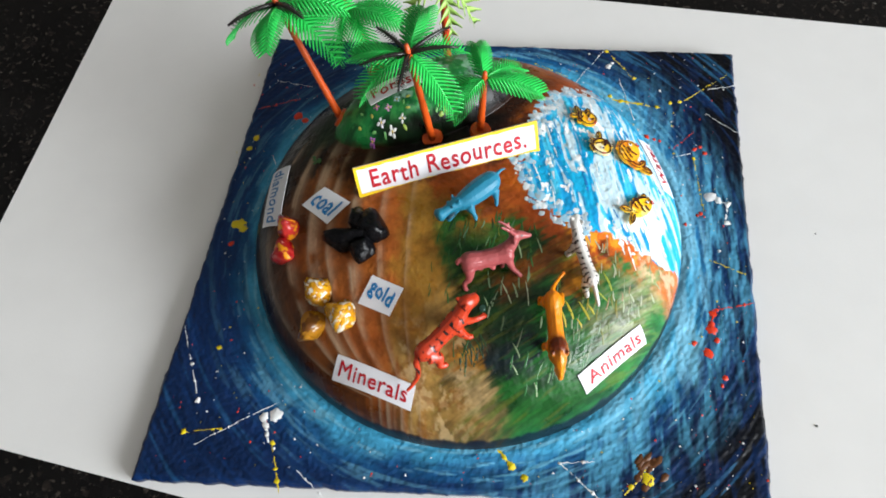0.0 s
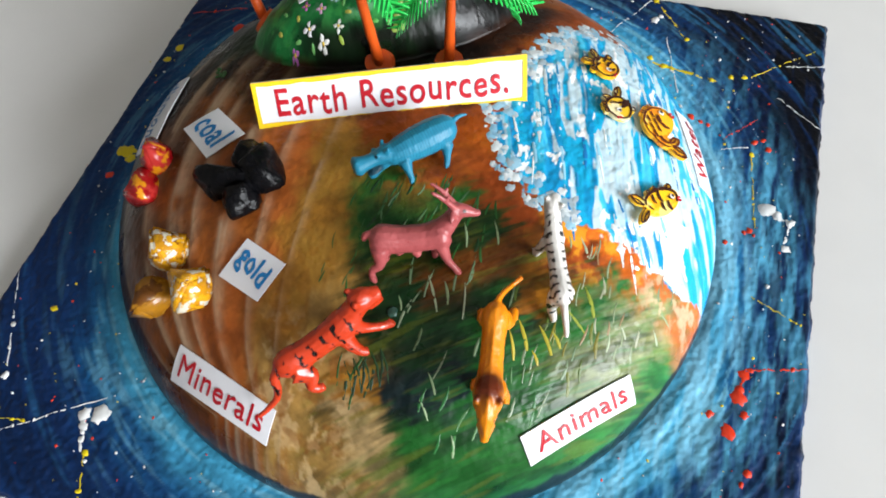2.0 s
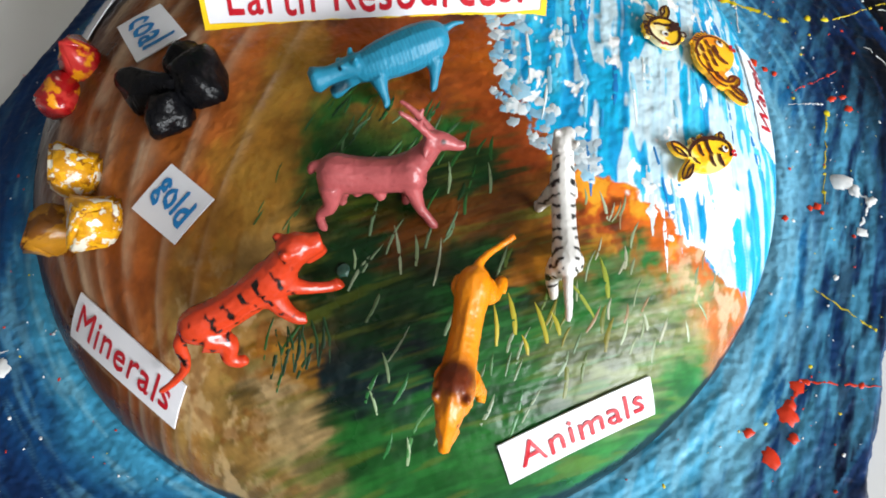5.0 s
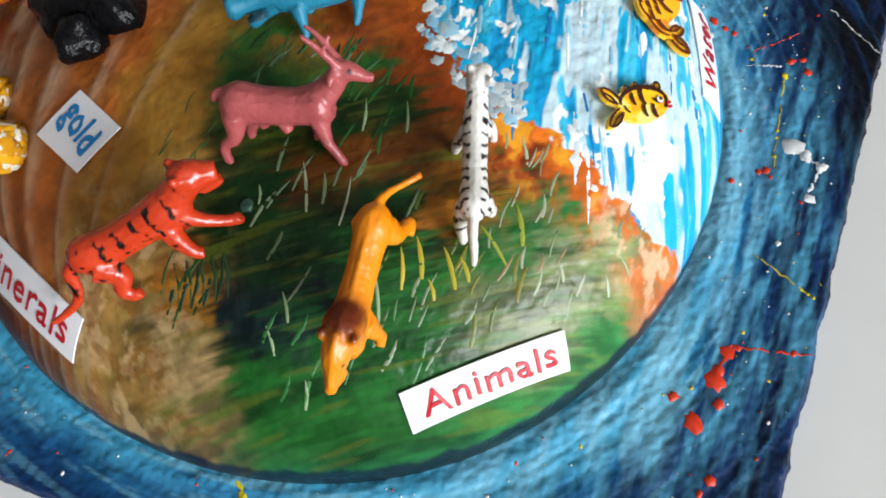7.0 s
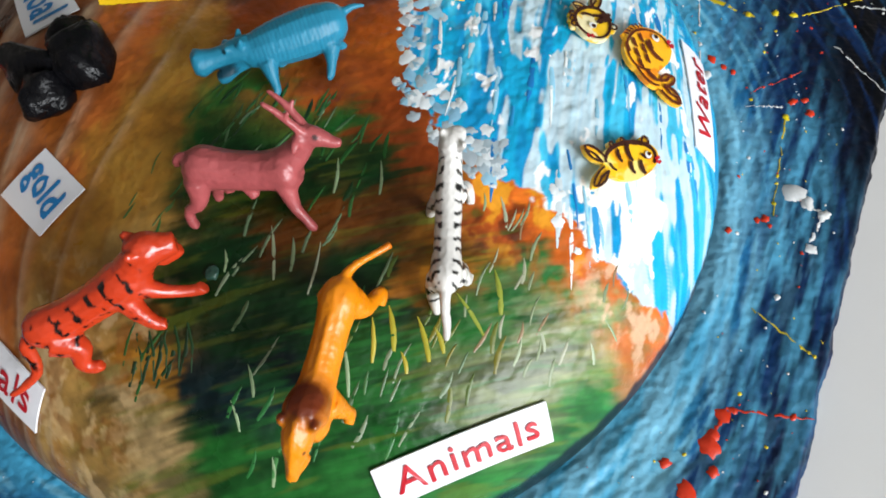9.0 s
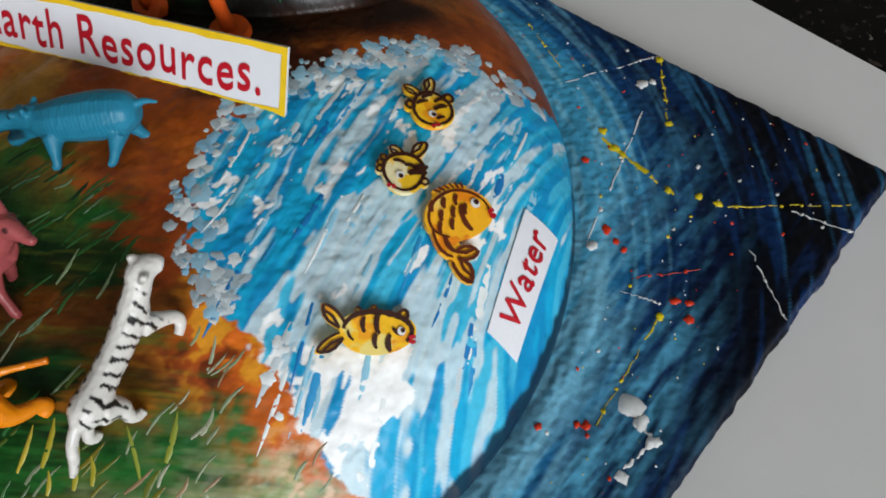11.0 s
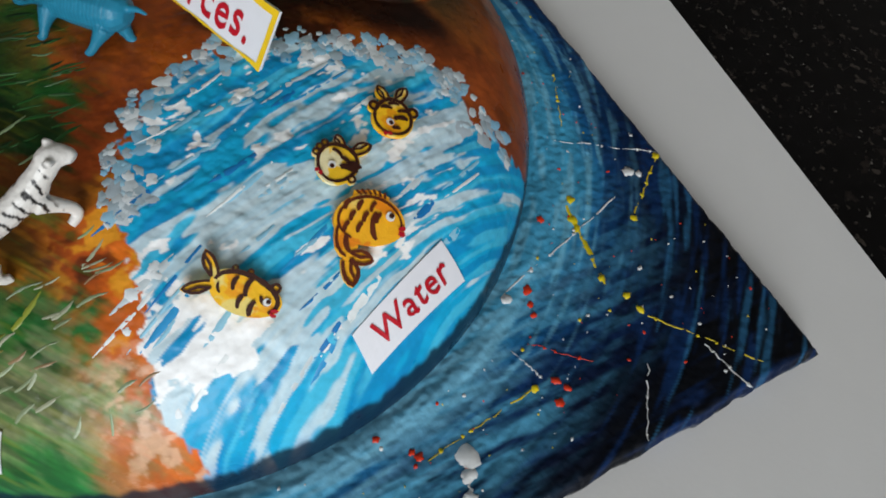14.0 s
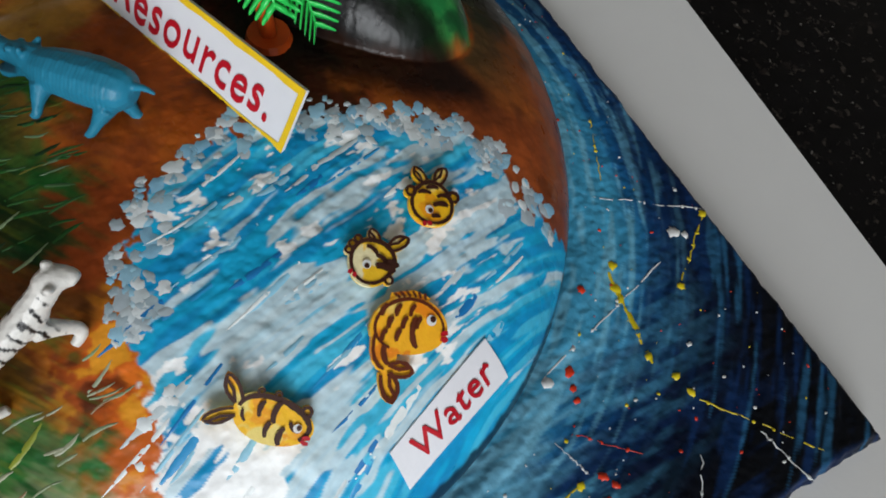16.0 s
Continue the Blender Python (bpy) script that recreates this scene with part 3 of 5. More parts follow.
def foam():
    rng, dabs = random.Random(4), Dabs()
    tints = [lin(h) for h in ("a9b6bd", "c3ced2", "93bed2", "86b6d0", "d6dddf", "9fb0b8")]
    made = 0
    while made < 240:
        x, y = rng.uniform(0.036, 0.145), rng.uniform(-0.008, 0.136)
        s = float(shore_distance(np.array([x]), np.array([y]))[0])
        r = math.hypot(x - CX, y - CY)
        if r > 0.131 or s < -0.0065 or s > 0.012 or rng.random() < max(0, s) / 0.010:
            continue
        low = y < 0.012 and x > 0.085
        if low and rng.random() < 0.9:
            continue
        size = rng.uniform(0.0010, 0.0034) * (0.75 if s < -0.003 else 1)
        colour = lin("dfe6e8") if low else rng.choice(tints)
        dabs.blob(x, y, size, size * rng.uniform(0.6, 1.0), rng.uniform(0, 3.1), colour, 0.00006, 14, 0.55, rng)
        made += 1
    for _ in range(55):
        x, y = rng.uniform(0.05, 0.14), rng.uniform(0.0, 0.115)
        if math.hypot(x - CX, y - CY) > 0.132:
            continue
        if float(shore_distance(np.array([x]), np.array([y]))[0]) < 0.006:
            continue
        length = -rng.uniform(0.006, 0.026)
        slant = 0.27 + 0.35 * max(0, x - 0.09) / 0.05 + rng.gauss(0, 0.06)
        pts = [(x - slant * length * t + 0.0005 * math.sin(2.5 * t), y + length * t) for t in (0, 0.25, 0.5, 0.75, 1)]
        if math.hypot(pts[-1][0] - CX, pts[-1][1] - CY) > 0.134:
            continue
        dabs.stroke(pts, rng.uniform(0.0009, 0.0026), rng.choice([lin("c6d2d6"), lin("e6ecec"), lin("2a93cc"), lin("1576b8"), lin("8fc6de")]), 0.00002)
    dabs.build("foam", GLOBE, "white and pale blue dabs of thick paint", paint_height)


def grass():
    rng, dabs = random.Random(9), Dabs()
    kinds = ((22, (0.028, 0.095, -0.075, -0.028), ("7d9670", "93a684", "647f55", "71906a"), 0.0011, (0.006, 0.012)),
             (12, (0.060, 0.105, -0.060, -0.030), ("737c28", "857f26", "5c742c"), 0.0013, (0.006, 0.010)),
             (34, (0.002, 0.055, -0.026, 0.004), ("1c5a24", "2a6a2a", "123e18", "3a7438"), 0.0012, (0.005, 0.010)),
             (14, (0.008, 0.050, -0.022, 0.004), ("5f8a58", "789a70", "7a7a2a"), 0.0010, (0.005, 0.009)),
             (16, (0.030, 0.10, -0.105, -0.070), ("4f8f4e", "6c9a66", "2f7a3a"), 0.0011, (0.005, 0.010)),
             (14, (-0.006, 0.012, -0.050, 0.006), ("2f6a2c", "4a6a2c"), 0.0009, (0.004, 0.008)),
             (16, (0.05, 0.125, -0.095, -0.045), ("3f8248", "2f7a3c", "5a8a55"), 0.0012, (0.005, 0.010)),
             (26, (0.09, 0.135, -0.042, -0.004), ("b9bd9e", "98a880", "a88c66"), 0.0010, (0.005, 0.009)),
             (6, (0.012, 0.026, -0.088, -0.070), ("173f1b", "265c26"), 0.0010, (0.008, 0.014)))
    for count, (x0, x1, y0, y1), tints, wide, (short, far) in kinds:
        for _ in range(count):
            x, y = rng.uniform(x0, x1), rng.uniform(y0, y1)
            if math.hypot(x - CX, y - CY) > 0.128 or float(shore_distance(np.array([x]), np.array([y]))[0]) > -0.004:
                continue
            length, lean = rng.uniform(short, far), rng.gauss(0.05, 0.14) + 0.4 * (0.06 - x)
            bend = rng.uniform(-0.0006, 0.0006)
            pts = [(x + lean * length * t + bend * math.sin(3.1 * t), y + length * t) for t in (0, 0.25, 0.5, 0.75, 1)]
            dabs.stroke(pts, wide * rng.uniform(0.6, 1.25), lin(rng.choice(tints), 0.7), 0.00003)
    # the taller pale and yellow blades: foot, then the way to the tip
    for x, y, dx, dy in ((0.0292, -0.0488, -0.0027, 0.0055), (0.0421, -0.0459, -0.0069, 0.0129), (0.0453, -0.0423, -0.0034, 0.0086), (0.0518, -0.0459, -0.0026, 0.0137), (0.0465, -0.0185, -0.0035, 0.0101),
                         (0.0580, -0.0143, -0.0039, 0.0096), (0.0486, -0.0738, -0.0043, 0.0067), (0.0708, -0.0645, -0.0062, 0.0119), (0.0594, -0.0911, -0.0020, 0.0065), (0.0480, -0.0824, -0.0047, 0.0058),
                         (0.1062, -0.0400, -0.0005, 0.0072), (0.1125, -0.0329, -0.0032, 0.0044), (0.1261, -0.0285, -0.0030, 0.0043), (0.1300, -0.0195, -0.0053, 0.0026), (0.0922, -0.0088, -0.0045, 0.0074), (0.0850, -0.0072, -0.0018, 0.0050)):
        pts = [(x + dx * t + 0.0005 * math.sin(3 * t), y + dy * t) for t in (0, 0.25, 0.5, 0.75, 1)]
        dabs.stroke(pts, rng.uniform(0.0008, 0.0012), lin(rng.choice(("a9b894", "b4bea0", "93ab80")), 0.85), 0.00004)
    for x, y, dx, dy in ((0.0773, -0.0500, -0.0054, 0.0098), (0.0864, -0.0487, -0.0068, 0.0089), (0.0967, -0.0368, -0.0102, 0.0066), (0.0890, -0.0452, -0.0044, 0.0048), (0.0733, -0.0547, -0.0042, 0.0101), (0.0989, -0.0302, -0.0056, 0.0099), (0.0822, -0.0536, -0.0033, 0.0043)):
        pts = [(x + dx * t + 0.0006 * math.sin(3 * t), y + dy * t) for t in (0, 0.25, 0.5, 0.75, 1)]
        dabs.stroke(pts, rng.uniform(0.0012, 0.0017), lin(rng.choice(("a39a2c", "b4a436", "8a9434"))), 0.00010)
    # the dark zigzag at the edge of the sand
    for k in range(5):
        x, y = 0.0165 + 0.0030 * k, -0.0835 + 0.0018 * k
        dabs.stroke([(x, y), (x - 0.0005, y + 0.006), (x - 0.0030, y + 0.0125)], 0.0014, lin("0e2c14"), 0.00004)
        dabs.stroke([(x - 0.0030, y + 0.0125), (x + 0.0005, y + 0.008), (x + 0.0030, y + 0.0018)], 0.0010, lin("163a1a"), 0.00004)
    dabs.build("painted_grass", GLOBE, "painted grass blades in green, yellow and white", paint_height)


def flowers():
    rng, dabs = random.Random(21), Dabs()
    for x, y, colour, size in ((-0.0440, 0.0615, "e9e4ea", 1.2), (-0.0475, 0.0700, "c46ab8", 0.9), (-0.0400, 0.0690, "e6b4dc", 1.0), (-0.0500, 0.0540, "c070c4", 0.9),
                               (-0.0370, 0.0580, "f2f2ee", 1.2), (0.0010, 0.0840, "d9b6dc", 1.1), (-0.0350, 0.0740, "bfe2ee", 1.0), (-0.031, 0.064, "eef0ea", 1.0)):
        spin, size = rng.random() * 2, 0.85 * size
        for k in range(4):
            a = spin + k * 1.57
            dabs.blob(x + 0.0016 * size * math.cos(a), y + 0.0016 * size * math.sin(a), 0.0012 * size, 0.0009 * size, a, lin(colour, 0.85), 0.00012, 9, 0.6, rng)
        dabs.blob(x, y, 0.0006, 0.0006, 0, lin("d8b83a"), 0.0004, 6, 0.1, rng)
    for _ in range(26):
        x, y = rng.uniform(-0.06, 0.0), rng.uniform(0.052, 0.09)
        if hill_at(x, y)[1] > 0.95:
            continue
        dabs.blob(x, y, 0.0015, 0.0008, rng.uniform(0, 3), lin(rng.choice(("9fb84a", "4f9e46", "b9b250", "6fae62"))), 0.00015, 7, 0.3, rng)
    for k in range(9):
        dabs.blob(-0.0075 + 0.0022 * (k % 2), 0.0700 + 0.0022 * k, 0.0019, 0.0011, 0.6 + 1.6 * (k % 2), lin("86a04a"), 0.0006, 8, 0.2, rng)
        dabs.blob(-0.088 + rng.uniform(-0.004, 0.004), 0.047 + rng.uniform(-0.003, 0.003), 0.0015, 0.0008, rng.uniform(0, 3), lin("2f5a2a"), 0.0004, 7, 0.3, rng)
    dabs.build("flower_paint", GLOBE, "small painted flowers and leaves on the mound", paint_height)


def splatter():
    rng = random.Random(33)
    white, red, yellow = Dabs(), Dabs(), Dabs()
    w, r, ye = (0.72, 0.73, 0.72), lin("d03414"), lin("d6c014")

    def run(dabs, colour, x0, y0, x1, y1, wide, sway=0.0016, beads=3):
        path = wander(x0, y0, x1, y1, 14, sway * 0.6, rng)
        k = 0
        while k < 12:
            m = min(13, k + rng.choice((2, 3, 4, 5)))
            dabs.stroke(path[k:m + 1], wide * rng.uniform(0.35, 0.95), colour, 0.00010, 0.35)
            k = m + (1 if rng.random() < 0.3 else 0)
        for _ in range(beads):
            t = rng.random()
            dabs.blob(x0 + (x1 - x0) * t, y0 + (y1 - y0) * t, wide * rng.uniform(0.5, 1.3), wide * rng.uniform(0.5, 1.0), rng.uniform(0, 3), colour, 0.00025, 9, 0.5, rng)

    def drop(dabs, colour, x, y, size):
        dabs.blob(x, y, size, size * rng.uniform(0.75, 1.1), rng.uniform(0, 3), colour, 0.00040, 14, 0.5, rng)

    for args in ((0.176, 0.068, 0.185, 0.0635, 0.0026), (0.185, 0.0635, 0.183, 0.051, 0.0018), (-0.144, -0.127, -0.094, -0.095, 0.0009), (-0.170, -0.052, -0.148, -0.100, 0.0010),
                 (-0.104, -0.107, -0.098, -0.122, 0.0024), (-0.078, -0.136, -0.057, -0.152, 0.0010), (0.076, -0.119, 0.100, -0.138, 0.0013), (0.076, -0.119, 0.098, -0.116, 0.0010),
                 (0.103, 0.198, 0.076, 0.157, 0.0006), (0.131, 0.107, 0.114, 0.170, 0.0009), (0.179, 0.163, 0.200, 0.168, 0.0008), (0.176, 0.140, 0.197, 0.124, 0.0007),
                 (-0.150, 0.155, -0.118, 0.150, 0.0007), (-0.139, 0.085, -0.128, 0.062, 0.0008), (-0.128, 0.062, -0.1355, 0.045, 0.0006), (0.150, 0.100, 0.163, 0.104, 0.0007)):
        run(white, w, *args)
    for x, y, size in ((0.174, 0.069, 0.0042), (0.186, 0.064, 0.0018), (0.184, 0.049, 0.0022), (-0.104, -0.107, 0.0034), (-0.097, -0.105, 0.0040), (-0.1, -0.117, 0.0017), (-0.094, -0.125, 0.0009),
                       (-0.148, -0.1, 0.0019), (-0.158, -0.077, 0.0015), (0.106, 0.182, 0.0024), (0.109, 0.185, 0.0014), (0.133, 0.108, 0.0022), (0.177, 0.027, 0.0012), (0.144, 0.160, 0.0009)):
        drop(white, w, x, y, size)
    for args in ((0.168, -0.028, 0.170, -0.016, 0.0026), (0.170, -0.016, 0.196, -0.009, 0.0016), (-0.159, 0.127, -0.123, 0.140, 0.0012), (0.150, 0.106, 0.166, 0.123, 0.0007)):
        run(red, r, *args)
    for x, y, size in ((0.168, -0.029, 0.0034), (0.165, -0.0445, 0.0036), (0.157, -0.039, 0.0020), (0.171, -0.036, 0.0018), (-0.127, 0.122, 0.0036), (-0.121, 0.118, 0.0026), (0.133, 0.117, 0.0019),
                       (0.138, 0.115, 0.0015), (0.142, 0.114, 0.0014), (0.166, 0.108, 0.0019), (0.173, 0.105, 0.0020), (0.170, 0.110, 0.0015), (0.110, 0.137, 0.0015), (0.167, 0.055, 0.0016), (0.1645, 0.0535, 0.0011), (0.169, 0.0525, 0.0009), (0.156, 0.045, 0.0013),
                       (-0.153, 0.010, 0.0022), (0.174, -0.06, 0.0018), (0.172, -0.065, 0.0014)):
        drop(red, r, x, y, size)
    for args in ((0.109, 0.150, 0.144, 0.144, 0.0024), (0.105, 0.197, 0.125, 0.171, 0.0010), (0.161, 0.151, 0.197, 0.180, 0.0011), (0.169, 0.057, 0.165, 0.100, 0.0010), (0.050, 0.182, 0.075, 0.170, 0.0009),
                 (-0.152, -0.120, -0.128, -0.116, 0.0010), (-0.096, -0.121, -0.086, -0.150, 0.0017), (0.040, -0.115, 0.049, -0.124, 0.0026), (0.170, 0.020, 0.192, 0.011, 0.0008), (0.113, -0.133, 0.132, -0.110, 0.0016)):
        run(yellow, ye, *args)
    for x, y, size in ((-0.151, 0.026, 0.0050), (-0.147, 0.022, 0.0030), (-0.152, -0.12, 0.0021), (0.107, 0.153, 0.0020), (0.105, 0.197, 0.0018), (0.125, 0.171, 0.0017), (0.158, 0.150, 0.0018), (0.151, 0.149, 0.0015),
                       (0.126, -0.124, 0.0036), (-0.158, 0.09, 0.0022), (-0.155, 0.1, 0.0026), (-0.143, -0.065, 0.0019), (0.048, -0.123, 0.0022), (0.056, -0.129, 0.0022), (0.165, 0.1, 0.0015)):
        drop(yellow, ye, x, y, size)
    for dabs, colour, count in ((white, w, 190), (red, r, 190), (yellow, ye, 100)):
        made = 0
        while made < count:
            u, v = rng.random(), rng.random()
            x, y = -0.168 + 0.362 * u, -0.138 + 0.334 * v
            if math.hypot(x - CX, y - CY) < 0.146 or (x < -0.1 and rng.random() < 0.35):
                continue
            size = rng.choice((0.0002, 0.0003, 0.0003, 0.0004, 0.0005, 0.0008))
            dabs.blob(x, y, size, size * rng.uniform(0.6, 1), rng.uniform(0, 3), colour, 0.0002, 7, 0.3, rng)
            made += 1
    white.build("white_splatter", BOARD, "dripped and spattered white paint", board_height)
    red.build("red_splatter", BOARD, "dripped and spattered red paint", board_height)
    yellow.build("yellow_splatter", BOARD, "dripped and spattered yellow paint", board_height)
    smear = Dabs()
    for _ in range(14):
        smear.blob(0.127 + rng.gauss(0, 0.005), -0.118 + rng.gauss(0, 0.006), 0.004, 0.002, 0.9, lin("5a3414"), 0.0003, 9, 0.5, rng)
    smear.build("brown_smear", BOARD, "smeared brown paint", board_height)


foam()
grass()
flowers()
splatter()

# ---- paper labels ----
def lettering(text, size, bold):
    """The outline of a word as vertices and faces, centred on nothing: x along the line, y up."""
    curve = bpy.data.curves.new("word", "FONT")
    curve.body, curve.size, curve.offset, curve.space_character, curve.resolution_u = text, size, bold, 1.08, 3
    ob = new("word", curve)
    deps = bpy.context.evaluated_depsgraph_get()
    me = bpy.data.meshes.new_from_object(ob.evaluated_get(deps))
    verts = np.array([v.co[:2] for v in me.vertices])
    faces = [tuple(p.vertices) for p in me.polygons]
    bpy.data.objects.remove(ob)
    bpy.data.curves.remove(curve)
    bpy.data.meshes.remove(me)
    return verts, faces


def paper_strip(name, corners, words, ink, label, bold=0.0, brush=0.014, lift=0.0012, conform=True, border=0.0, thick=0.0005, box=(0.08, 0.92, 0.22, 0.78), slope=0.0):
    """A hand-lettered strip between four corners (top left, top right, bottom right, bottom left), bent over the globe."""
    tl, tr, br, bl = [Vector(c) for c in corners]

    def at(u, v, up=0.0):
        p = (bl * (1 - u) + br * u) * (1 - v) + (tl * (1 - u) + tr * u) * v
        if conform:
            p.z = float(dome_height(p.x, p.y)) + lift
            n = dome_normal(p.x, p.y)
        else:
            n = (tr - tl).cross(tl - bl).normalized()
        return p + n * up

    thing = tagged(new(name), label, "label", group="paper labels on the globe")
    nu, nv = 14, 6
    bm = bmesh.new()
    layers = []
    for up in (0.0, -thick):
        layers.append([[bm.verts.new(at(i / nu, j / nv, up)) for i in range(nu + 1)] for j in range(nv + 1)])
    top, under = layers
    for j in range(nv):
        for i in range(nu):
            bm.faces.new((top[j][i], top[j][i + 1], top[j + 1][i + 1], top[j + 1][i]))
            bm.faces.new((under[j][i], under[j + 1][i], under[j + 1][i + 1], under[j][i + 1]))
    ring = [(0, i) for i in range(nu)] + [(j, nu) for j in range(nv)] + [(nv, i) for i in range(nu, 0, -1)] + [(j, 0) for j in range(nv, 0, -1)]
    for (j0, i0), (j1, i1) in zip(ring, ring[1:] + ring[:1]):
        bm.faces.new((top[j0][i0], under[j0][i0], under[j1][i1], top[j1][i1]))
    part("paper", bm, PAPER, thing, flat=True)
    if border:
        bm = bmesh.new()
        wide, high = (tr - tl).length, (tl - bl).length
        a, b = border / wide, border / high
        n = 24
        outer = [(t / n, 0) for t in range(n)] + [(1, t / 4) for t in range(4)] + [(1 - t / n, 1) for t in range(n)] + [(0, 1 - t / 4) for t in range(4)]
        inner = [(a + u * (1 - 2 * a), b + v * (1 - 2 * b)) for u, v in outer]
        wob = random.Random(5)
        o = [bm.verts.new(at(u, v, 0.00025)) for u, v in outer]
        i2 = [bm.verts.new(at(u + 0.0018 * (wob.random() - 0.5), v + 0.03 * (wob.random() - 0.5), 0.00025)) for u, v in inner]
        for k in range(len(o)):
            m = (k + 1) % len(o)
            bm.faces.new((o[k], o[m], i2[m], i2[k]))
        part("border", bm, YELLOW_EDGE, thing, "hand-drawn yellow border", flat=True)
    verts, faces = lettering(words, 1.0, bold)
    lo, hi = verts.min(0), verts.max(0)
    u0, u1, v0, v1 = box
    uv = (verts - lo) / (hi - lo)
    wave = 0.02 * np.sin(uv[:, 0] * 21) + 0.015 * np.sin(uv[:, 0] * 47 + 1) - slope * (uv[:, 0] - 0.5)
    bm = bmesh.new()
    for pas in range(3 if brush else 1):
        du, dv = (pas - 1) * brush / max(1, len(words)), (0, 0.012, -0.012)[pas] if brush else 0
        made = [bm.verts.new(at(float(u0 + (u1 - u0) * a + du), float(v0 + (v1 - v0) * b + w + dv), 0.0003 + 0.00005 * pas)) for (a, b), w in zip(uv, wave)]
        for f in faces:
            if len(set(f)) > 2:
                bm.faces.new([made[k] for k in f])
    part("lettering", bm, ink, thing, "hand-lettered word", flat=True)
    return thing


paper_strip("title_label", ((-0.0560, 0.0252, 0.0897), (0.0509, 0.0663, 0.0900), (0.0541, 0.0560, 0.0731), (-0.0528, 0.0156, 0.0727)), "Earth Resources.", RED_INK,
            "white title strip lettered in red with a yellow border", bold=0.003, brush=0.008, conform=False, border=0.0019, thick=0.0009, box=(0.08, 0.93, 0.22, 0.80))
paper_strip("coal_label", ((-0.0768, 0.0240, 0), (-0.0582, 0.0120, 0), (-0.0708, -0.0021, 0), (-0.0902, 0.0127, 0)), "coal", BLUE_INK,
            "small white paper label reading coal in blue", bold=0.006, brush=0.05, box=(0.12, 0.86, 0.20, 0.84))
paper_strip("gold_label", ((-0.0380, -0.0346, 0), (-0.0190, -0.0418, 0), (-0.0254, -0.0578, 0), (-0.0447, -0.0509, 0)), "gold", BLUE_INK,
            "small white paper label reading gold in blue", bold=0.006, brush=0.05, box=(0.12, 0.88, 0.20, 0.84), slope=0.26)
paper_strip("minerals_label", ((-0.0545, -0.0772, 0), (-0.0078, -0.0926, 0), (-0.0104, -0.1040, 0), (-0.0588, -0.0888, 0)), "Minerals", RED_INK,
            "white paper strip reading Minerals in red", box=(0.07, 0.93, 0.22, 0.82))
paper_strip("animals_label", ((0.0816, -0.0780, 0), (0.1172, -0.0435, 0), (0.1230, -0.0502, 0), (0.0880, -0.0848, 0)), "Animals", RED_INK,
            "white paper strip reading Animals in red", lift=0.0016, box=(0.10, 0.92, 0.22, 0.80))
paper_strip("water_label", ((0.1340, 0.0485, 0), (0.1190, 0.0857, 0), (0.1290, 0.0900, 0), (0.1432, 0.0502, 0)), "Water", RED_INK,
            "white paper strip reading Water in red", lift=0.0009, box=(0.14, 0.90, 0.24, 0.80))
paper_strip("diamond_label", ((-0.1066, 0.0472, 0), (-0.1047, 0.0016, 0), (-0.1200, 0.006, 0), (-0.1230, 0.0500, 0)), "diamond", BLUE_INK,
            "white paper strip reading diamond in blue", lift=0.0016, box=(0.06, 0.94, 0.25, 0.78))
paper_strip("forest_label", ((-0.0574, 0.0813, 0), (-0.0227, 0.0975, 0), (-0.0191, 0.0847, 0), (-0.0511, 0.0704, 0)), "Forest", RED_INK,
            "white paper strip reading Forest in red on the mound", lift=0.0016, box=(0.10, 0.92, 0.22, 0.80))


# ---- tubes, lumps and moulded figures ----
def tube(bm, points, radii, sides=10, flat=1.0):
    """A closed tapering tube through the points."""
    pts = [Vector(p) for p in points]
    rings, side = [], None
    for i, p in enumerate(pts):
        d = (pts[min(i + 1, len(pts) - 1)] - pts[max(i - 1, 0)]).normalized()
        if side is None:
            side = d.orthogonal().normalized() if abs(d.z) > 0.9 else Vector((-d.y, d.x, 0)).normalized()
        side = (side - d * side.dot(d)).normalized()
        up = d.cross(side)
        r = radii[i]
        rings.append([bm.verts.new(p + side * r * math.cos(2 * math.pi * k / sides) + up * r * flat * math.sin(2 * math.pi * k / sides)) for k in range(sides)])
    for a, b in zip(rings, rings[1:]):
        for k in range(sides):
            bm.faces.new((a[k], a[(k + 1) % sides], b[(k + 1) % sides], b[k]))
    bm.faces.new(rings[0][::-1]), bm.faces.new(rings[-1])


def moulded(name, bm, voxel, mat, rounds=6):
    """Melts overlapping tubes into one smooth moulded skin."""
    bmesh.ops.recalc_face_normals(bm, faces=bm.faces[:])
    me = bpy.data.meshes.new(name)
    bm.to_mesh(me)
    bm.free()
    ob = new(name, me)
    melt = ob.modifiers.new("melt", "REMESH")
    melt.mode, melt.voxel_size = "VOXEL", voxel
    ease = ob.modifiers.new("ease", "SMOOTH")
    ease.factor, ease.iterations = 0.5, rounds
    deps = bpy.context.evaluated_depsgraph_get()
    done = bpy.data.meshes.new_from_object(ob.evaluated_get(deps))
    bpy.data.objects.remove(ob)
    bpy.data.meshes.remove(me)
    done.name = name
    done.materials.clear()
    done.materials.append(mat)
    for p in done.polygons:
        p.use_smooth = True
    return done


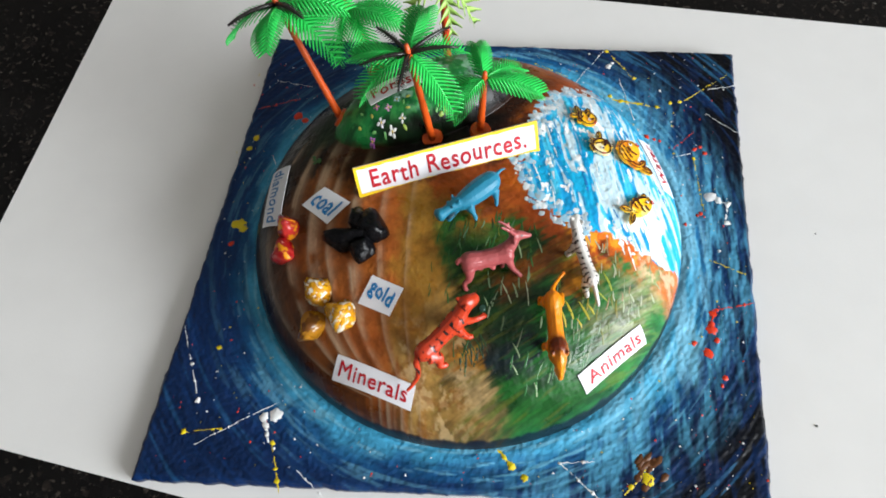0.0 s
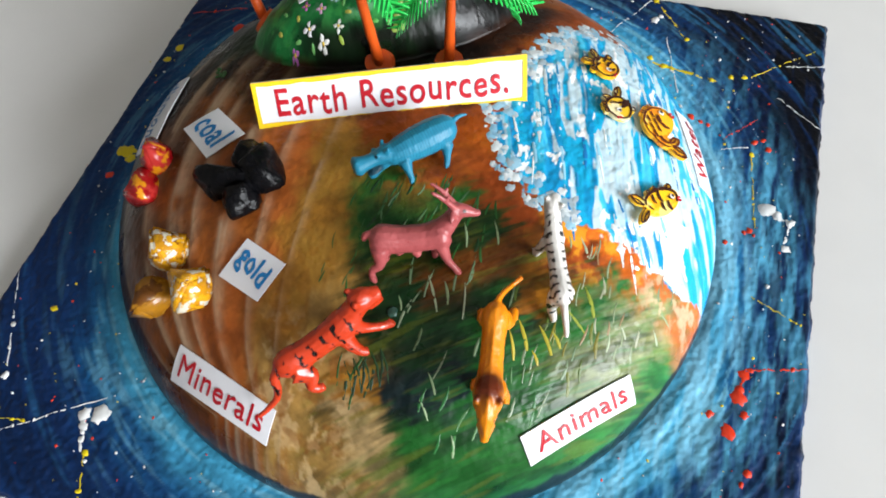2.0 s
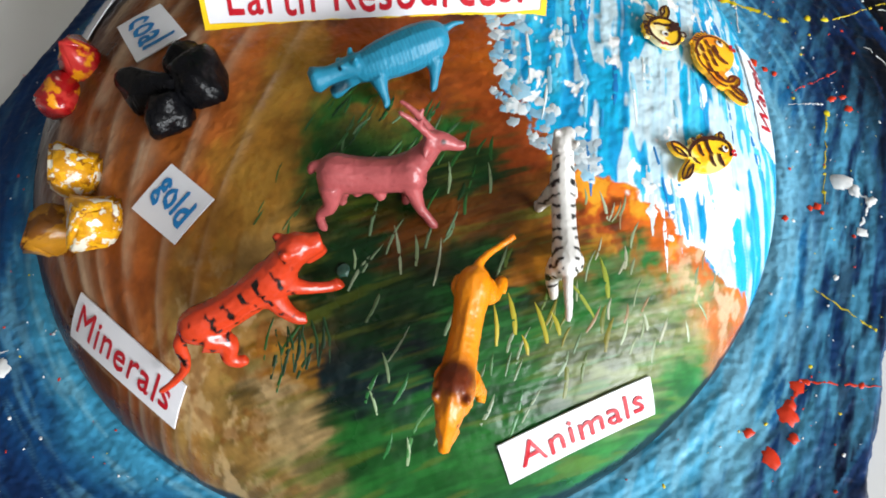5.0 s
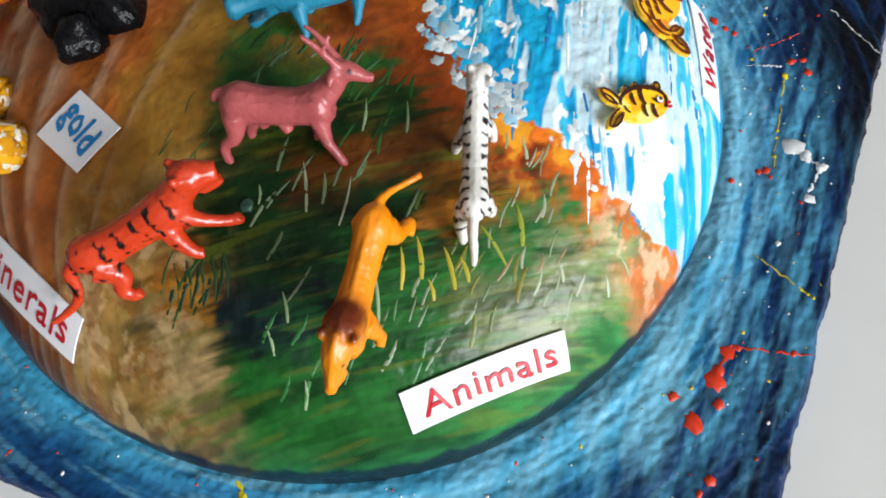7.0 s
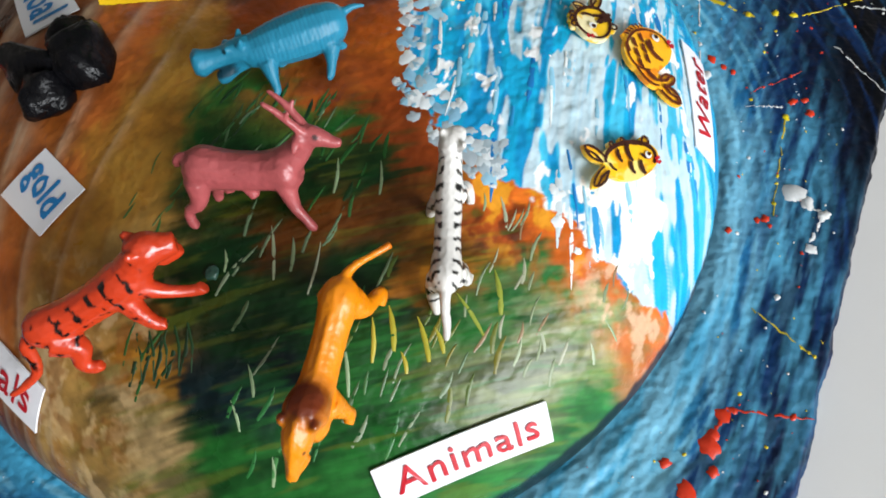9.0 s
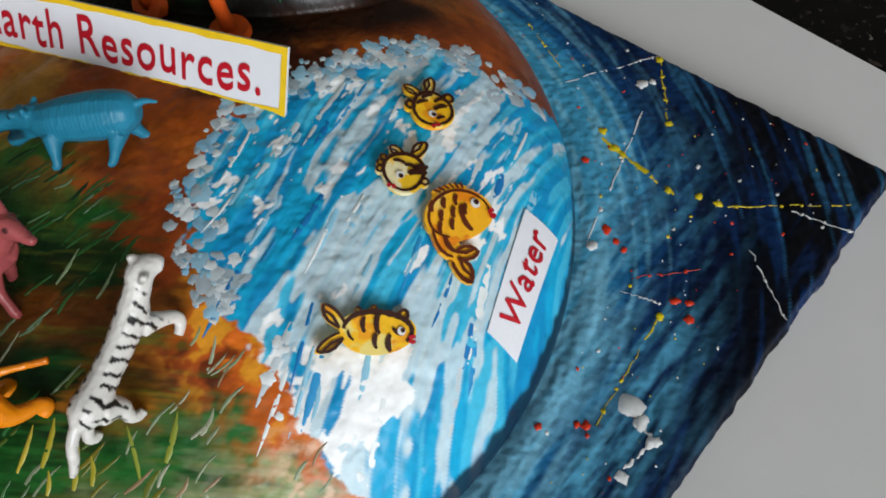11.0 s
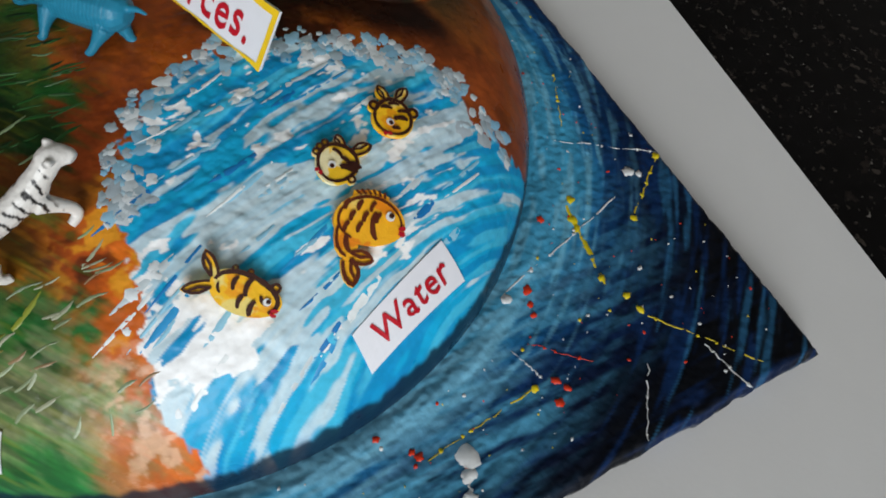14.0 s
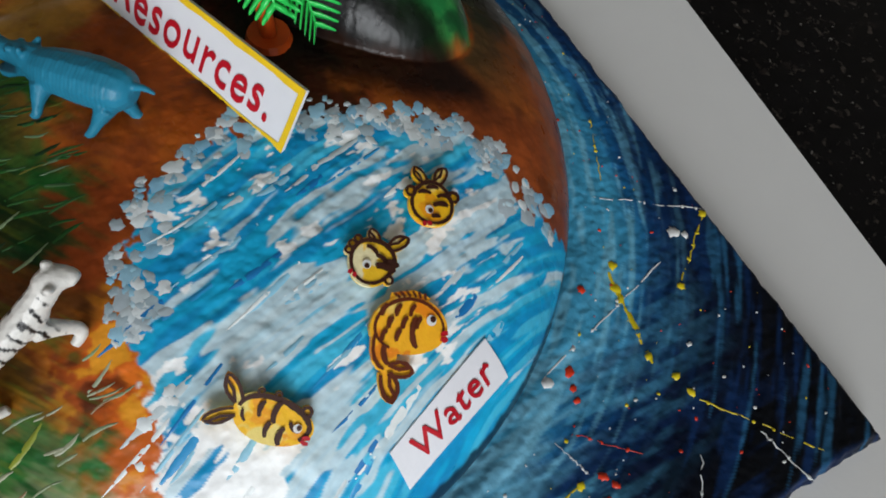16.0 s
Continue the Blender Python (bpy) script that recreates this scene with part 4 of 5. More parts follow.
def standing(x, y, heading, scale, tilt=0.8, sink=0.0004, lie=0.0):
    """The pose of a figure on the globe, its feet on the slope and its head towards the heading in degrees; lie: how far it leans over to its right."""
    n = Vector((0, 0, 1)).lerp(dome_normal(x, y), tilt).normalized()
    ahead = Vector((math.cos(radians(heading)), math.sin(radians(heading)), 0))
    ahead = (ahead - n * ahead.dot(n)).normalized()
    left = n.cross(ahead)
    m = Matrix((ahead, left, n)).transposed().to_4x4()
    return Matrix.Translation(on_dome(x, y, -sink)) @ m @ pose(0, 0, 0, lie) @ Matrix.Scale(scale, 4)


MM = 0.001


def limb(bm, points, radii, sides=9, steps=4):
    """A tube in millimetres, eased between its points."""
    p, r = [Vector(q) for q in points], list(radii)
    eased, sizes = [], []
    for i in range(len(p) - 1):
        a, b, c, d = p[max(0, i - 1)], p[i], p[i + 1], p[min(len(p) - 1, i + 2)]
        ra, rb, rc, rd = r[max(0, i - 1)], r[i], r[i + 1], r[min(len(p) - 1, i + 2)]
        for k in range(steps):
            t = k / steps
            w = (-0.5 * t + t * t - 0.5 * t ** 3, 1 - 2.5 * t * t + 1.5 * t ** 3, 0.5 * t + 2 * t * t - 1.5 * t ** 3, -0.5 * t * t + 0.5 * t ** 3)
            eased.append(a * w[0] + b * w[1] + c * w[2] + d * w[3])
            sizes.append(max(0.2, ra * w[0] + rb * w[1] + rc * w[2] + rd * w[3]))
    eased.append(p[-1]), sizes.append(r[-1])
    tube(bm, [q * MM for q in eased], [q * MM for q in sizes], max(sides, 12))


def figure(name, bm, pose_m, mat, label, colours, voxel=0.0005, rounds=8, carve=None):
    """carve: the depth of the moulded relief, in millimetres, at points in millimetres."""
    me = moulded(name, bm, voxel, mat, rounds)
    co, out = np.empty(len(me.vertices) * 3), np.empty(len(me.vertices) * 3)
    me.vertices.foreach_get("co", co)
    me.vertices.foreach_get("normal", out)
    p = co.reshape(-1, 3) / MM
    depth = 0.28 * (fbm(p[:, 0] * 0.7 + p[:, 2] * 0.3, p[:, 1] * 0.7 + p[:, 2] * 0.5, 95, 2) - 0.5)
    if carve:
        depth = depth + carve(p)
    co = (co.reshape(-1, 3) + MM * depth[:, None] * out.reshape(-1, 3)).ravel()
    me.vertices.foreach_set("co", co)
    painted(me, colours(co.reshape(-1, 3) / MM))
    ob = new(name, me)
    ob.matrix_world = pose_m
    return tagged(ob, label, "toy animal", group="toy animals on the globe")


PLASTIC = material("moulded_plastic", (1, 1, 1), rough=0.33, vary=0.10, scale=260, bump=0.40, bump_scale=700, attribute="paint", spec=0.5, depth=0.0004)


GLOSSY = material("glossy_plastic", (1, 1, 1), rough=0.2, vary=0.10, scale=260, bump=0.5, bump_scale=520, attribute="paint", spec=0.6, depth=0.0005)
RUBBER = material("matte_plastic", (1, 1, 1), rough=0.5, vary=0.10, scale=260, bump=0.3, bump_scale=700, attribute="paint", spec=0.4, depth=0.0004)


def eyed(c, p, at, size, colour="0c0a0a"):
    """Two painted eyes on a figure's head."""
    near = np.sqrt((p[:, 0] - at[0]) ** 2 + (np.abs(p[:, 1]) - at[1]) ** 2 + (p[:, 2] - at[2]) ** 2)
    return mix(c, lin(colour), 0.9 * smooth(size * 1.25, size * 0.8, near))


def plain(colour, eye, size):
    def paint(p):
        c = np.empty(p.shape)
        c[:] = lin(colour)
        worn = fbm(p[:, 0] * 0.35, p[:, 2] * 0.35 + p[:, 1] * 0.2, 91)
        return eyed(c * (0.88 + 0.24 * worn)[:, None], p, eye, size)
    return paint


def deer():
    bm = bmesh.new()
    limb(bm, ((-17, 0, 20), (-13, 0, 19.5), (-4, 0, 18.5), (6, 0, 18.5), (13, 0, 19.5), (16, 0, 20)), (3.6, 6.4, 5.9, 5.8, 6.6, 4.4))
    limb(bm, ((12, 0, 21), (16, 0, 25), (19, 0, 29), (20.5, 0, 31)), (5, 4, 3.3, 2.6))
    limb(bm, ((18.5, 0, 30.5), (22, 0, 30), (26, 0, 28.5), (29, 0, 28)), (3.0, 2.9, 1.9, 1.3))
    limb(bm, ((-16, 0, 22.5), (-18.5, 0, 22), (-19.5, 0, 19.5)), (1.8, 1.7, 1.0))
    for s in (-1, 1):
        limb(bm, ((19, s * 1.4, 32), (16.5, s * 2.4, 35.5), (13.5, s * 3.0, 39), (10, s * 3.4, 42)), (1.5, 1.2, 1.0, 0.7), 7)
        limb(bm, ((15.5, s * 2.7, 36.6), (16.8, s * 3.2, 39.4)), (1.0, 0.6), 6)
        limb(bm, ((18, s * 2, 30.5), (17.2, s * 4.4, 29.4), (16.8, s * 5.6, 27.4)), (1.6, 1.4, 0.7), 7)
    limb(bm, ((1, -2, 14), (2.5, -2.6, 11)), (2.2, 1.7), 7)
    limb(bm, ((12, -3, 16), (14, -4.2, 9), (16.5, -4.5, 5), (18, -4.5, 2.2), (19.5, -4.5, 1.9)), (3.2, 1.9, 1.5, 1.6, 1.2))
    limb(bm, ((11, 3, 16), (9.5, 4.2, 9), (9, 4.5, 4), (9, 4.5, 0.8), (10.2, 4.5, 0.6)), (3.2, 1.9, 1.5, 1.6, 1.2))
    limb(bm, ((-13, -3.2, 17), (-14, -4.4, 10), (-17.5, -4.6, 7), (-17.5, -4.6, 2.4), (-16, -4.6, 2.0)), (4.2, 2.5, 1.7, 1.6, 1.4))
    limb(bm, ((-12, 3.2, 17), (-11, 4.4, 10), (-12, 4.6, 6), (-10.5, 4.6, 0.9), (-9, 4.6, 0.7)), (4.2, 2.5, 1.7, 1.6, 1.4))
    limb(bm, ((-6, 0, 14), (-5, -1.6, 11.5)), (2.2, 1.4), 7)
    figure("toy_deer", bm, standing(0.0300, -0.0325, 20, 0.89, 0.9, 0.0022, -30), PLASTIC, "pink plastic toy deer with horns standing on painted grass", plain("a24e4f", (22.5, 2.4, 31), 0.8))


def hippo():
    bm = bmesh.new()
    limb(bm, ((-23, 0, 15.5), (-19, 0, 15.5), (-9, 0, 14.8), (3, 0, 14), (11, 0, 13.5), (16, 0, 13)), (3.4, 7.0, 8.4, 7.8, 6.4, 4.8), 12)
    limb(bm, ((-16, 0, 13), (-7, 0, 12.4), (2, 0, 12.6)), (4.6, 6.6, 5.6), 12)
    limb(bm, ((12, 0, 14), (18, 0, 15), (23, 0, 14.8), (28, 0, 14.6), (32.5, 0, 14.6), (35, 0, 14.6)), (5.6, 4.5, 3.7, 3.8, 4.9, 3.6), 11)
    limb(bm, ((16, 0, 11.6), (21, 0, 9.4), (26, 0, 7.6), (28.5, 0, 7.2)), (3.4, 2.4, 2.8, 1.9), 10)
    for s in (-1, 1):
        limb(bm, ((16.5, s * 3.4, 18.2), (15.6, s * 4.6, 20.6)), (1.5, 0.8), 7)
        limb(bm, ((21.5, s * 2.7, 17.6), (22, s * 2.9, 18.8)), (1.5, 0.9), 7)
        limb(bm, ((33, s * 2.4, 18.0), (33.5, s * 2.5, 18.8)), (1.2, 0.7), 7)
    limb(bm, ((-22, 0, 18), (-27, 0, 19), (-31, 0, 18.2)), (1.7, 1.1, 0.6), 7)
    for x, s, fx, out in ((9, 1, 9, 8.4), (9, -1, 2.5, 6), (-15, 1, -11.5, 8), (-15, -1, -21, 6)):
        limb(bm, ((x, s * 4.2, 10), (x + 0.5 * (fx - x), s * (out - 1.4), 5), (fx, s * out, 1.2), (fx + 1.4, s * out, 0.9)), (4.0, 2.1, 1.6, 1.8))

    def paint(p):
        c = np.empty(p.shape)
        c[:] = lin("22809f")
        # shade inside the open mouth, painted dark between the jaws
        gape = smooth(19, 22, p[:, 0]) * smooth(30, 28, p[:, 0]) * smooth(2.6, 1.6, np.abs(p[:, 2] - (10.6 - 0.06 * (p[:, 0] - 20)))) * smooth(4.6, 3.4, np.abs(p[:, 1]))
        c = mix(c, lin("0c2630"), 0.85 * gape)
        # the carved folds also get crease shade in their colour
        return eyed(c * (1 + 0.16 * folds(p))[:, None], p, (22.6, 3.3, 17.6), 0.9)

    def folds(p):
        return -smooth(0.1, 0.9, np.sin(p[:, 0] * 4.0 + 0.25 * p[:, 1])) * smooth(8, 11, p[:, 2]) * smooth(15, 11, p[:, 0]) * smooth(-20, -16, p[:, 0])

    figure("toy_hippo", bm, standing(0.0196, 0.0130, 221, 0.76, 0.9, 0.0012, 22) @ Matrix.Diagonal((1, 1.12, 1.06, 1)), RUBBER, "turquoise plastic toy hippo with an open mouth", paint, 0.0005, 8, lambda p: 0.07 * folds(p))


def striped(base, mark, pitch, low, cover, muzzle=None):
    def paint(p):
        c = np.empty(p.shape)
        c[:] = lin(base)
        wob = 2.2 * (fbm(p[:, 0] * 0.25, p[:, 2] * 0.3, 81, 2) - 0.5) + 0.12 * p[:, 2]
        band = np.sin((p[:, 0] + 1.6 * wob + 0.35 * np.abs(p[:, 1])) * 2 * np.pi / pitch)
        side = smooth(low, low + 0.8, np.abs(p[:, 1])) * smooth(5, 8, p[:, 2]) * smooth(15.5, 13.5, p[:, 0] - 0.6 * np.clip(p[:, 2] - 15, 0, 9))
        broken = smooth(cover - 0.04, cover + 0.04, fbm(p[:, 0] * 0.4 + 3, p[:, 2] * 0.55 + np.sign(p[:, 1]) * 9, 83, 2))
        on = smooth(0.45, 0.65, band) * side * broken
        return eyed(mix(c, lin(mark), on), p, (23.5, 2.8, 23), 0.8)
    return paint


def tiger():
    bm = bmesh.new()
    limb(bm, ((-19, 0, 14), (-15, 0, 14.5), (-6, 0, 14.5), (4, 0, 15.5), (11, 0, 17), (16, 0, 19)), (3.6, 6.2, 5.6, 5.7, 6.2, 4.8), 11)
    limb(bm, ((12, 0, 17.5), (17, 0, 20.5), (20, 0, 22.5)), (5.4, 4.8, 4.4))
    limb(bm, ((18.5, 0, 22.5), (22, 0, 23), (25.5, 0, 21.6), (28.5, 0, 20.6)), (4.8, 5.0, 3.7, 2.9), 10)
    limb(bm, ((22, 0, 18.6), (26, 0, 18), (28, 0, 18.2)), (2.8, 2.4, 1.8), 8)
    for s in (-1, 1):
        limb(bm, ((19.5, s * 3.4, 26), (18.8, s * 4.2, 28)), (1.7, 1.0), 7)
    limb(bm, ((-18, 0, 15.5), (-22, -1.5, 13), (-24, -3, 8), (-27, -4, 4.5), (-32, -4.6, 2.8), (-37, -5, 2.2)), (2.3, 2.0, 1.7, 1.5, 1.3, 1.0), 8)
    limb(bm, ((13, -2.4, 15), (16.5, -3.4, 10.5), (20.5, -4.0, 7), (24, -4.2, 5), (25.6, -4.2, 5.2)), (3.4, 2.2, 1.8, 1.8, 2.1))
    limb(bm, ((10, 3.2, 14), (9, 4.6, 7), (9, 5, 1.4), (11.5, 5, 1.1)), (3.8, 2.5, 1.9, 1.8))
    limb(bm, ((8, -3.0, 13), (8.6, -5.6, 8), (10, -7.4, 4), (12, -7.8, 2.6)), (3.8, 2.6, 2.0, 1.9))
    limb(bm, ((-14, -3.2, 12), (-10.5, -6, 8), (-13, -8, 4.2), (-11.5, -9, 1.6), (-9, -9.2, 1.3)), (5.0, 3.4, 2.2, 2.0, 1.7))
    limb(bm, ((-14, 3.2, 13), (-14.5, 4.8, 8), (-18, 5, 4.5), (-17.5, 5, 1.2), (-15.5, 5, 1.1)), (4.6, 3.0, 1.9, 1.8, 1.6))
    figure("toy_tiger", bm, standing(0.0103, -0.0692, 48, 0.96, 0.9, 0.0022, -22) @ Matrix.Diagonal((1, 0.92, 1, 1)), GLOSSY, "glossy orange plastic toy tiger with black stripes", striped("bc381a", "140c0a", 5.6, 1.4, 0.46))


def white_tiger():
    bm = bmesh.new()
    limb(bm, ((-19, 0, 15.5), (-15, 0, 15.5), (-6, 0, 15.5), (4, 0, 16), (11, 0, 17), (16, 0, 18.5)), (3.0, 5.6, 4.7, 4.6, 5.0, 4.2), 11)
    limb(bm, ((12, 0, 17.5), (17, 0, 20), (22, 0, 22.5)), (4.8, 4.2, 3.9))
    limb(bm, ((20, 0.5, 22.5), (23.6, 0, 23), (26.4, -2.2, 21.8), (27.4, -4.2, 20.8)), (3.7, 4.2, 3.1, 2.1), 10)
    for x, y in ((25.4, 2.6), (21.4, -3.4)):
        limb(bm, ((x, y, 25), (x - 0.3, y * 1.3, 27.4)), (1.7, 0.9), 7)
    limb(bm, ((-18, 0, 16.5), (-23, 0, 15), (-28, -0.8, 10.5), (-31.5, -0.8, 8)), (2.2, 1.8, 1.6, 1.1), 8)
    limb(bm, ((11, -2.6, 14), (14.5, -4.6, 9.5), (17.0, -6.2, 5), (16.0, -7.4, 2.4), (12.6, -7.8, 1.6)), (3.8, 2.5, 2.0, 1.9, 1.7))
    limb(bm, ((10, 2.6, 14), (9.5, 5.6, 7), (9.5, 6.6, 1.4), (12, 6.6, 1.1)), (3.6, 2.3, 1.8, 1.7))
    limb(bm, ((-13.5, -2.6, 13), (-11, -5, 8.5), (-12.5, -6.8, 4.4), (-11.5, -7.8, 1.6), (-9.5, -8.2, 1.2)), (4.6, 3.0, 2.0, 1.8, 1.6))
    limb(bm, ((-15, 2.6, 13), (-17, 4.2, 8), (-21, 3.2, 4.5), (-21, 2.6, 1.4), (-19, 2.4, 1.1)), (4.4, 2.8, 1.9, 1.8, 1.6))
    figure("toy_white_tiger", bm, standing(0.0796, -0.0192, 111, 0.85, 0.75, 0.0006, -3) @ Matrix.Diagonal((1, 0.86, 1, 1)), PLASTIC, "white plastic toy tiger with black stripes", striped("d9d6d0", "131110", 3.7, 1.5, 0.34))


def lion():
    bm = bmesh.new()
    limb(bm, ((-19, 0, 15), (-15, 0, 15.5), (-6, 0, 15.2), (4, 0, 15.5), (11, 0, 16.5), (15, 0, 17)), (3.2, 5.6, 4.9, 5.0, 5.6, 4.6), 11)
    limb(bm, ((-17, 0, 19.8), (-5, 0, 19.2), (6, 0, 19.6), (13, 0, 22)), (1.2, 1.4, 1.5, 1.8), 8)
    limb(bm, ((10, 0, 17), (14, 0, 19.5), (17, 0, 20)), (5.6, 6.4, 5.0), 12)
    limb(bm, ((12, 0, 13), (17, 0, 15), (20, 0, 16)), (5.6, 6.0, 4.4), 12)
    limb(bm, ((16, 0, 21), (20, 0, 20.5), (25, 0, 18), (30, 0, 16)), (4.4, 4.3, 2.8, 1.6), 10)
    limb(bm, ((15, 0, 25.2), (21, 0, 23.6), (28.5, 0, 18)), (1.4, 1.3, 0.9), 7)
    for s in (-1, 1):
        limb(bm, ((16.4, s * 4.0, 23), (15.4, s * 5.0, 24.8)), (1.7, 1.0), 7)
        limb(bm, ((23.5, s * 2.0, 17.4), (27, s * 1.3, 16)), (2.0, 1.3), 7)
    limb(bm, ((-18, 0, 16.5), (-20.5, 0.6, 16.8), (-23.5, 2.6, 16), (-27, 6, 14), (-30.5, 9.4, 12.4)), (1.9, 1.5, 1.2, 1.0, 1.2), 8)
    for x, s, knee, foot, out in ((11, 1, 12, 13, 7.4), (11, -1, 11, 9.5, 6.0), (-14, 1, -14, -18.5, 8.0), (-14, -1, -14, -17, 6.0)):
        limb(bm, ((x, s * 3.0, 13), (knee, s * 0.72 * out, 8), (foot, s * 0.95 * out, 3.6), (foot + 0.4, s * out, 1.4), (foot + 3, s * out, 1.1)), (4.3, 2.8, 1.9, 1.9, 1.7))

    def paint(p):
        c = np.empty(p.shape)
        c[:] = lin("e6860a")
        c = mix(c, lin("c85c08"), 0.55 * smooth(-24, -31, p[:, 0]))
        mane = np.exp(-(((p[:, 0] - 10.8) / 4.4) ** 2 + (p[:, 1] / 5.8) ** 2)) * smooth(15, 20, p[:, 2])
        ear = np.exp(-(((p[:, 0] - 15.6) / 1.5) ** 2 + ((np.abs(p[:, 1]) - 4.4) / 1.7) ** 2)) * smooth(20, 23, p[:, 2])
        c = mix(c, lin("5a1606"), np.clip(1.7 * mane + 0.8 * ear, 0, 0.95))
        return eyed(c, p, (22.6, 3.3, 22), 0.6)

    figure("toy_lion", bm, standing(0.0654, -0.0566, -80, 0.96, 0.75, 0.0004, 6) @ Matrix.Diagonal((1, 0.90, 1, 1)), PLASTIC, "orange plastic toy lion with a brown-tipped mane", paint)


deer()
hippo()
tiger()
white_tiger()
lion()


# ---- lumps of coal, gold and red stones ----
def lump(name, at, size, turn, seed, mat, label, group, category, facets=16, soft=0.12, rugged=0.0, melt=0):
    rng = random.Random(seed)
    bm = bmesh.new()
    for k in range(facets):
        z = 1 - 2 * (k + 0.5) / facets
        a = 2.4 * k + rng.uniform(-0.5, 0.5)
        w = math.sqrt(1 - z * z)
        r = rng.uniform(0.72, 1.18)
        bm.verts.new((r * w * math.cos(a) * size[0], r * w * math.sin(a) * size[1], r * z * size[2]))
    bmesh.ops.convex_hull(bm, input=bm.verts[:])
    bmesh.ops.dissolve_limit(bm, angle_limit=radians(14), verts=bm.verts[:], edges=bm.edges[:])
    bmesh.ops.bevel(bm, geom=bm.edges[:], offset=min(size) * soft, segments=2, affect="EDGES", clamp_overlap=True)
    bmesh.ops.triangulate(bm, faces=bm.faces[:])
    bmesh.ops.subdivide_edges(bm, edges=[e for e in bm.edges if e.calc_length() > 0.002], cuts=1)
    for v in bm.verts:
        v.co += v.co.normalized() * (0.0005 * noise.noise(v.co * 420 + Vector((seed, 0, 0))) + rugged * noise.noise(v.co * 170 + Vector((0, seed, 0))))
    if melt:
        for _ in range(melt):
            bmesh.ops.smooth_vert(bm, verts=bm.verts[:], factor=0.5, use_axis_x=True, use_axis_y=True, use_axis_z=True)
    me = mesh_of(bm, name, mat)
    ob = new(name, me)
    x, y = at
    ob.matrix_world = Matrix.Translation(on_dome(x, y, size[2] * 0.5)) @ dome_normal(x, y).to_track_quat("Z", "Y").to_matrix().to_4x4() @ pose(0, 0, 0, 0, 0, turn)
    return tagged(ob, label, category, group=group)


def patchy(name, colours, rough, scale):
    """A painted stone: several colours in dabs."""
    mat = material(name, colours[0], rough=rough, vary=0.15, scale=300, bump=0.35, bump_scale=500)
    nodes, links = mat.node_tree.nodes, mat.node_tree.links
    b, where = nodes["Principled BSDF"], nodes["Texture Coordinate"]
    base = b.inputs["Base Color"].links[0].from_socket
    info = nodes.new("ShaderNodeObjectInfo")
    moved = nodes.new("ShaderNodeVectorMath")
    moved.operation = "ADD"
    links.new(where.outputs["Object"], moved.inputs[0]), links.new(info.outputs["Random"], moved.inputs[1])
    for k, (colour, low) in enumerate(colours[1]):
        tex, edge, blend = nodes.new("ShaderNodeTexNoise"), nodes.new("ShaderNodeMapRange"), nodes.new("ShaderNodeMix")
        tex.inputs["Scale"].default_value, tex.inputs["Detail"].default_value = scale * (1 + 0.5 * k), 3
        edge.inputs["From Min"].default_value, edge.inputs["From Max"].default_value = low, low + 0.05
        blend.data_type = "RGBA"
        [s for s in blend.inputs if s.name == "B" and s.type == "RGBA"][0].default_value = (*colour, 1)
        links.new(moved.outputs[0], tex.inputs["Vector"]), links.new(tex.outputs["Fac"], edge.inputs["Value"])
        links.new(edge.outputs[0], blend.inputs[0])
        links.new(base, [s for s in blend.inputs if s.name == "A" and s.type == "RGBA"][0])
        base = [s for s in blend.outputs if s.type == "RGBA"][0]
    links.new(base, b.inputs["Base Color"])
    return mat


COAL = material("black_coal", (0.004, 0.004, 0.005), rough=0.24, vary=0.3, scale=200, bump=0.7, bump_scale=420, spec=0.14, depth=0.001)
# gold: white dabs paint in edge highlights, brown dabs the shadows
GOLD = patchy("gold_stone", (lin("c98a14"), ((lin("8a5412"), 0.56), (lin("e6dfcc"), 0.53), (lin("e0a41a"), 0.53))), 0.25, 190)
OCHRE = patchy("ochre_stone", (lin("a8721c"), ((lin("6a3e10"), 0.52), (lin("d09a2c"), 0.60))), 0.25, 120)
RUBY = patchy("red_stone", (lin("9c1216"), ((lin("b8302c"), 0.52), (lin("dc8e16"), 0.585), (lin("e2b0a0"), 0.68))), 0.24, 90)
for spot, size, turn, seed in (((-0.0575, -0.0135), (0.0164, 0.0084, 0.0080), 62, 3), ((-0.0415, -0.0060), (0.0124, 0.0100, 0.0090), 10, 5), ((-0.0465, -0.0205), (0.0098, 0.0084, 0.0078), -12, 8), ((-0.0500, -0.0020), (0.0116, 0.0076, 0.0072), 8, 11)):
    lump("coal_lump", spot, size, turn, seed, COAL, "glossy black lump of coal glued to the globe", "coal lumps", "stone", 24, 0.3, 0.0026, 1)
for spot, size, turn, seed in (((-0.0685, -0.0456), (0.0118, 0.0124, 0.0112), 20, 13), ((-0.0528, -0.0580), (0.0136, 0.0118, 0.0112), 38, 19)):
    lump("gold_nugget", spot, size, turn, seed, GOLD, "yellow-gold painted stone, highlights and shadows painted as white and brown flecks", "gold stones", "stone", 9, 0.10, 0.0012)
lump("gold_nugget", (-0.0718, -0.0628), (0.0108, 0.0130, 0.0104), -15, 17, OCHRE, "dull ochre-brown painted stone without flecks", "gold stones", "stone", 9, 0.10, 0.0012)
for spot, size, turn, seed in (((-0.0967, -0.0016), (0.0136, 0.0098, 0.0098), 32, 23), ((-0.0970, -0.0182), (0.0122, 0.0104, 0.0096), -5, 29)):
    lump("red_stone", spot, size, turn, seed, RUBY, "red painted stone with yellow edges", "red stones", "stone", 9, 0.09, 0.0010)

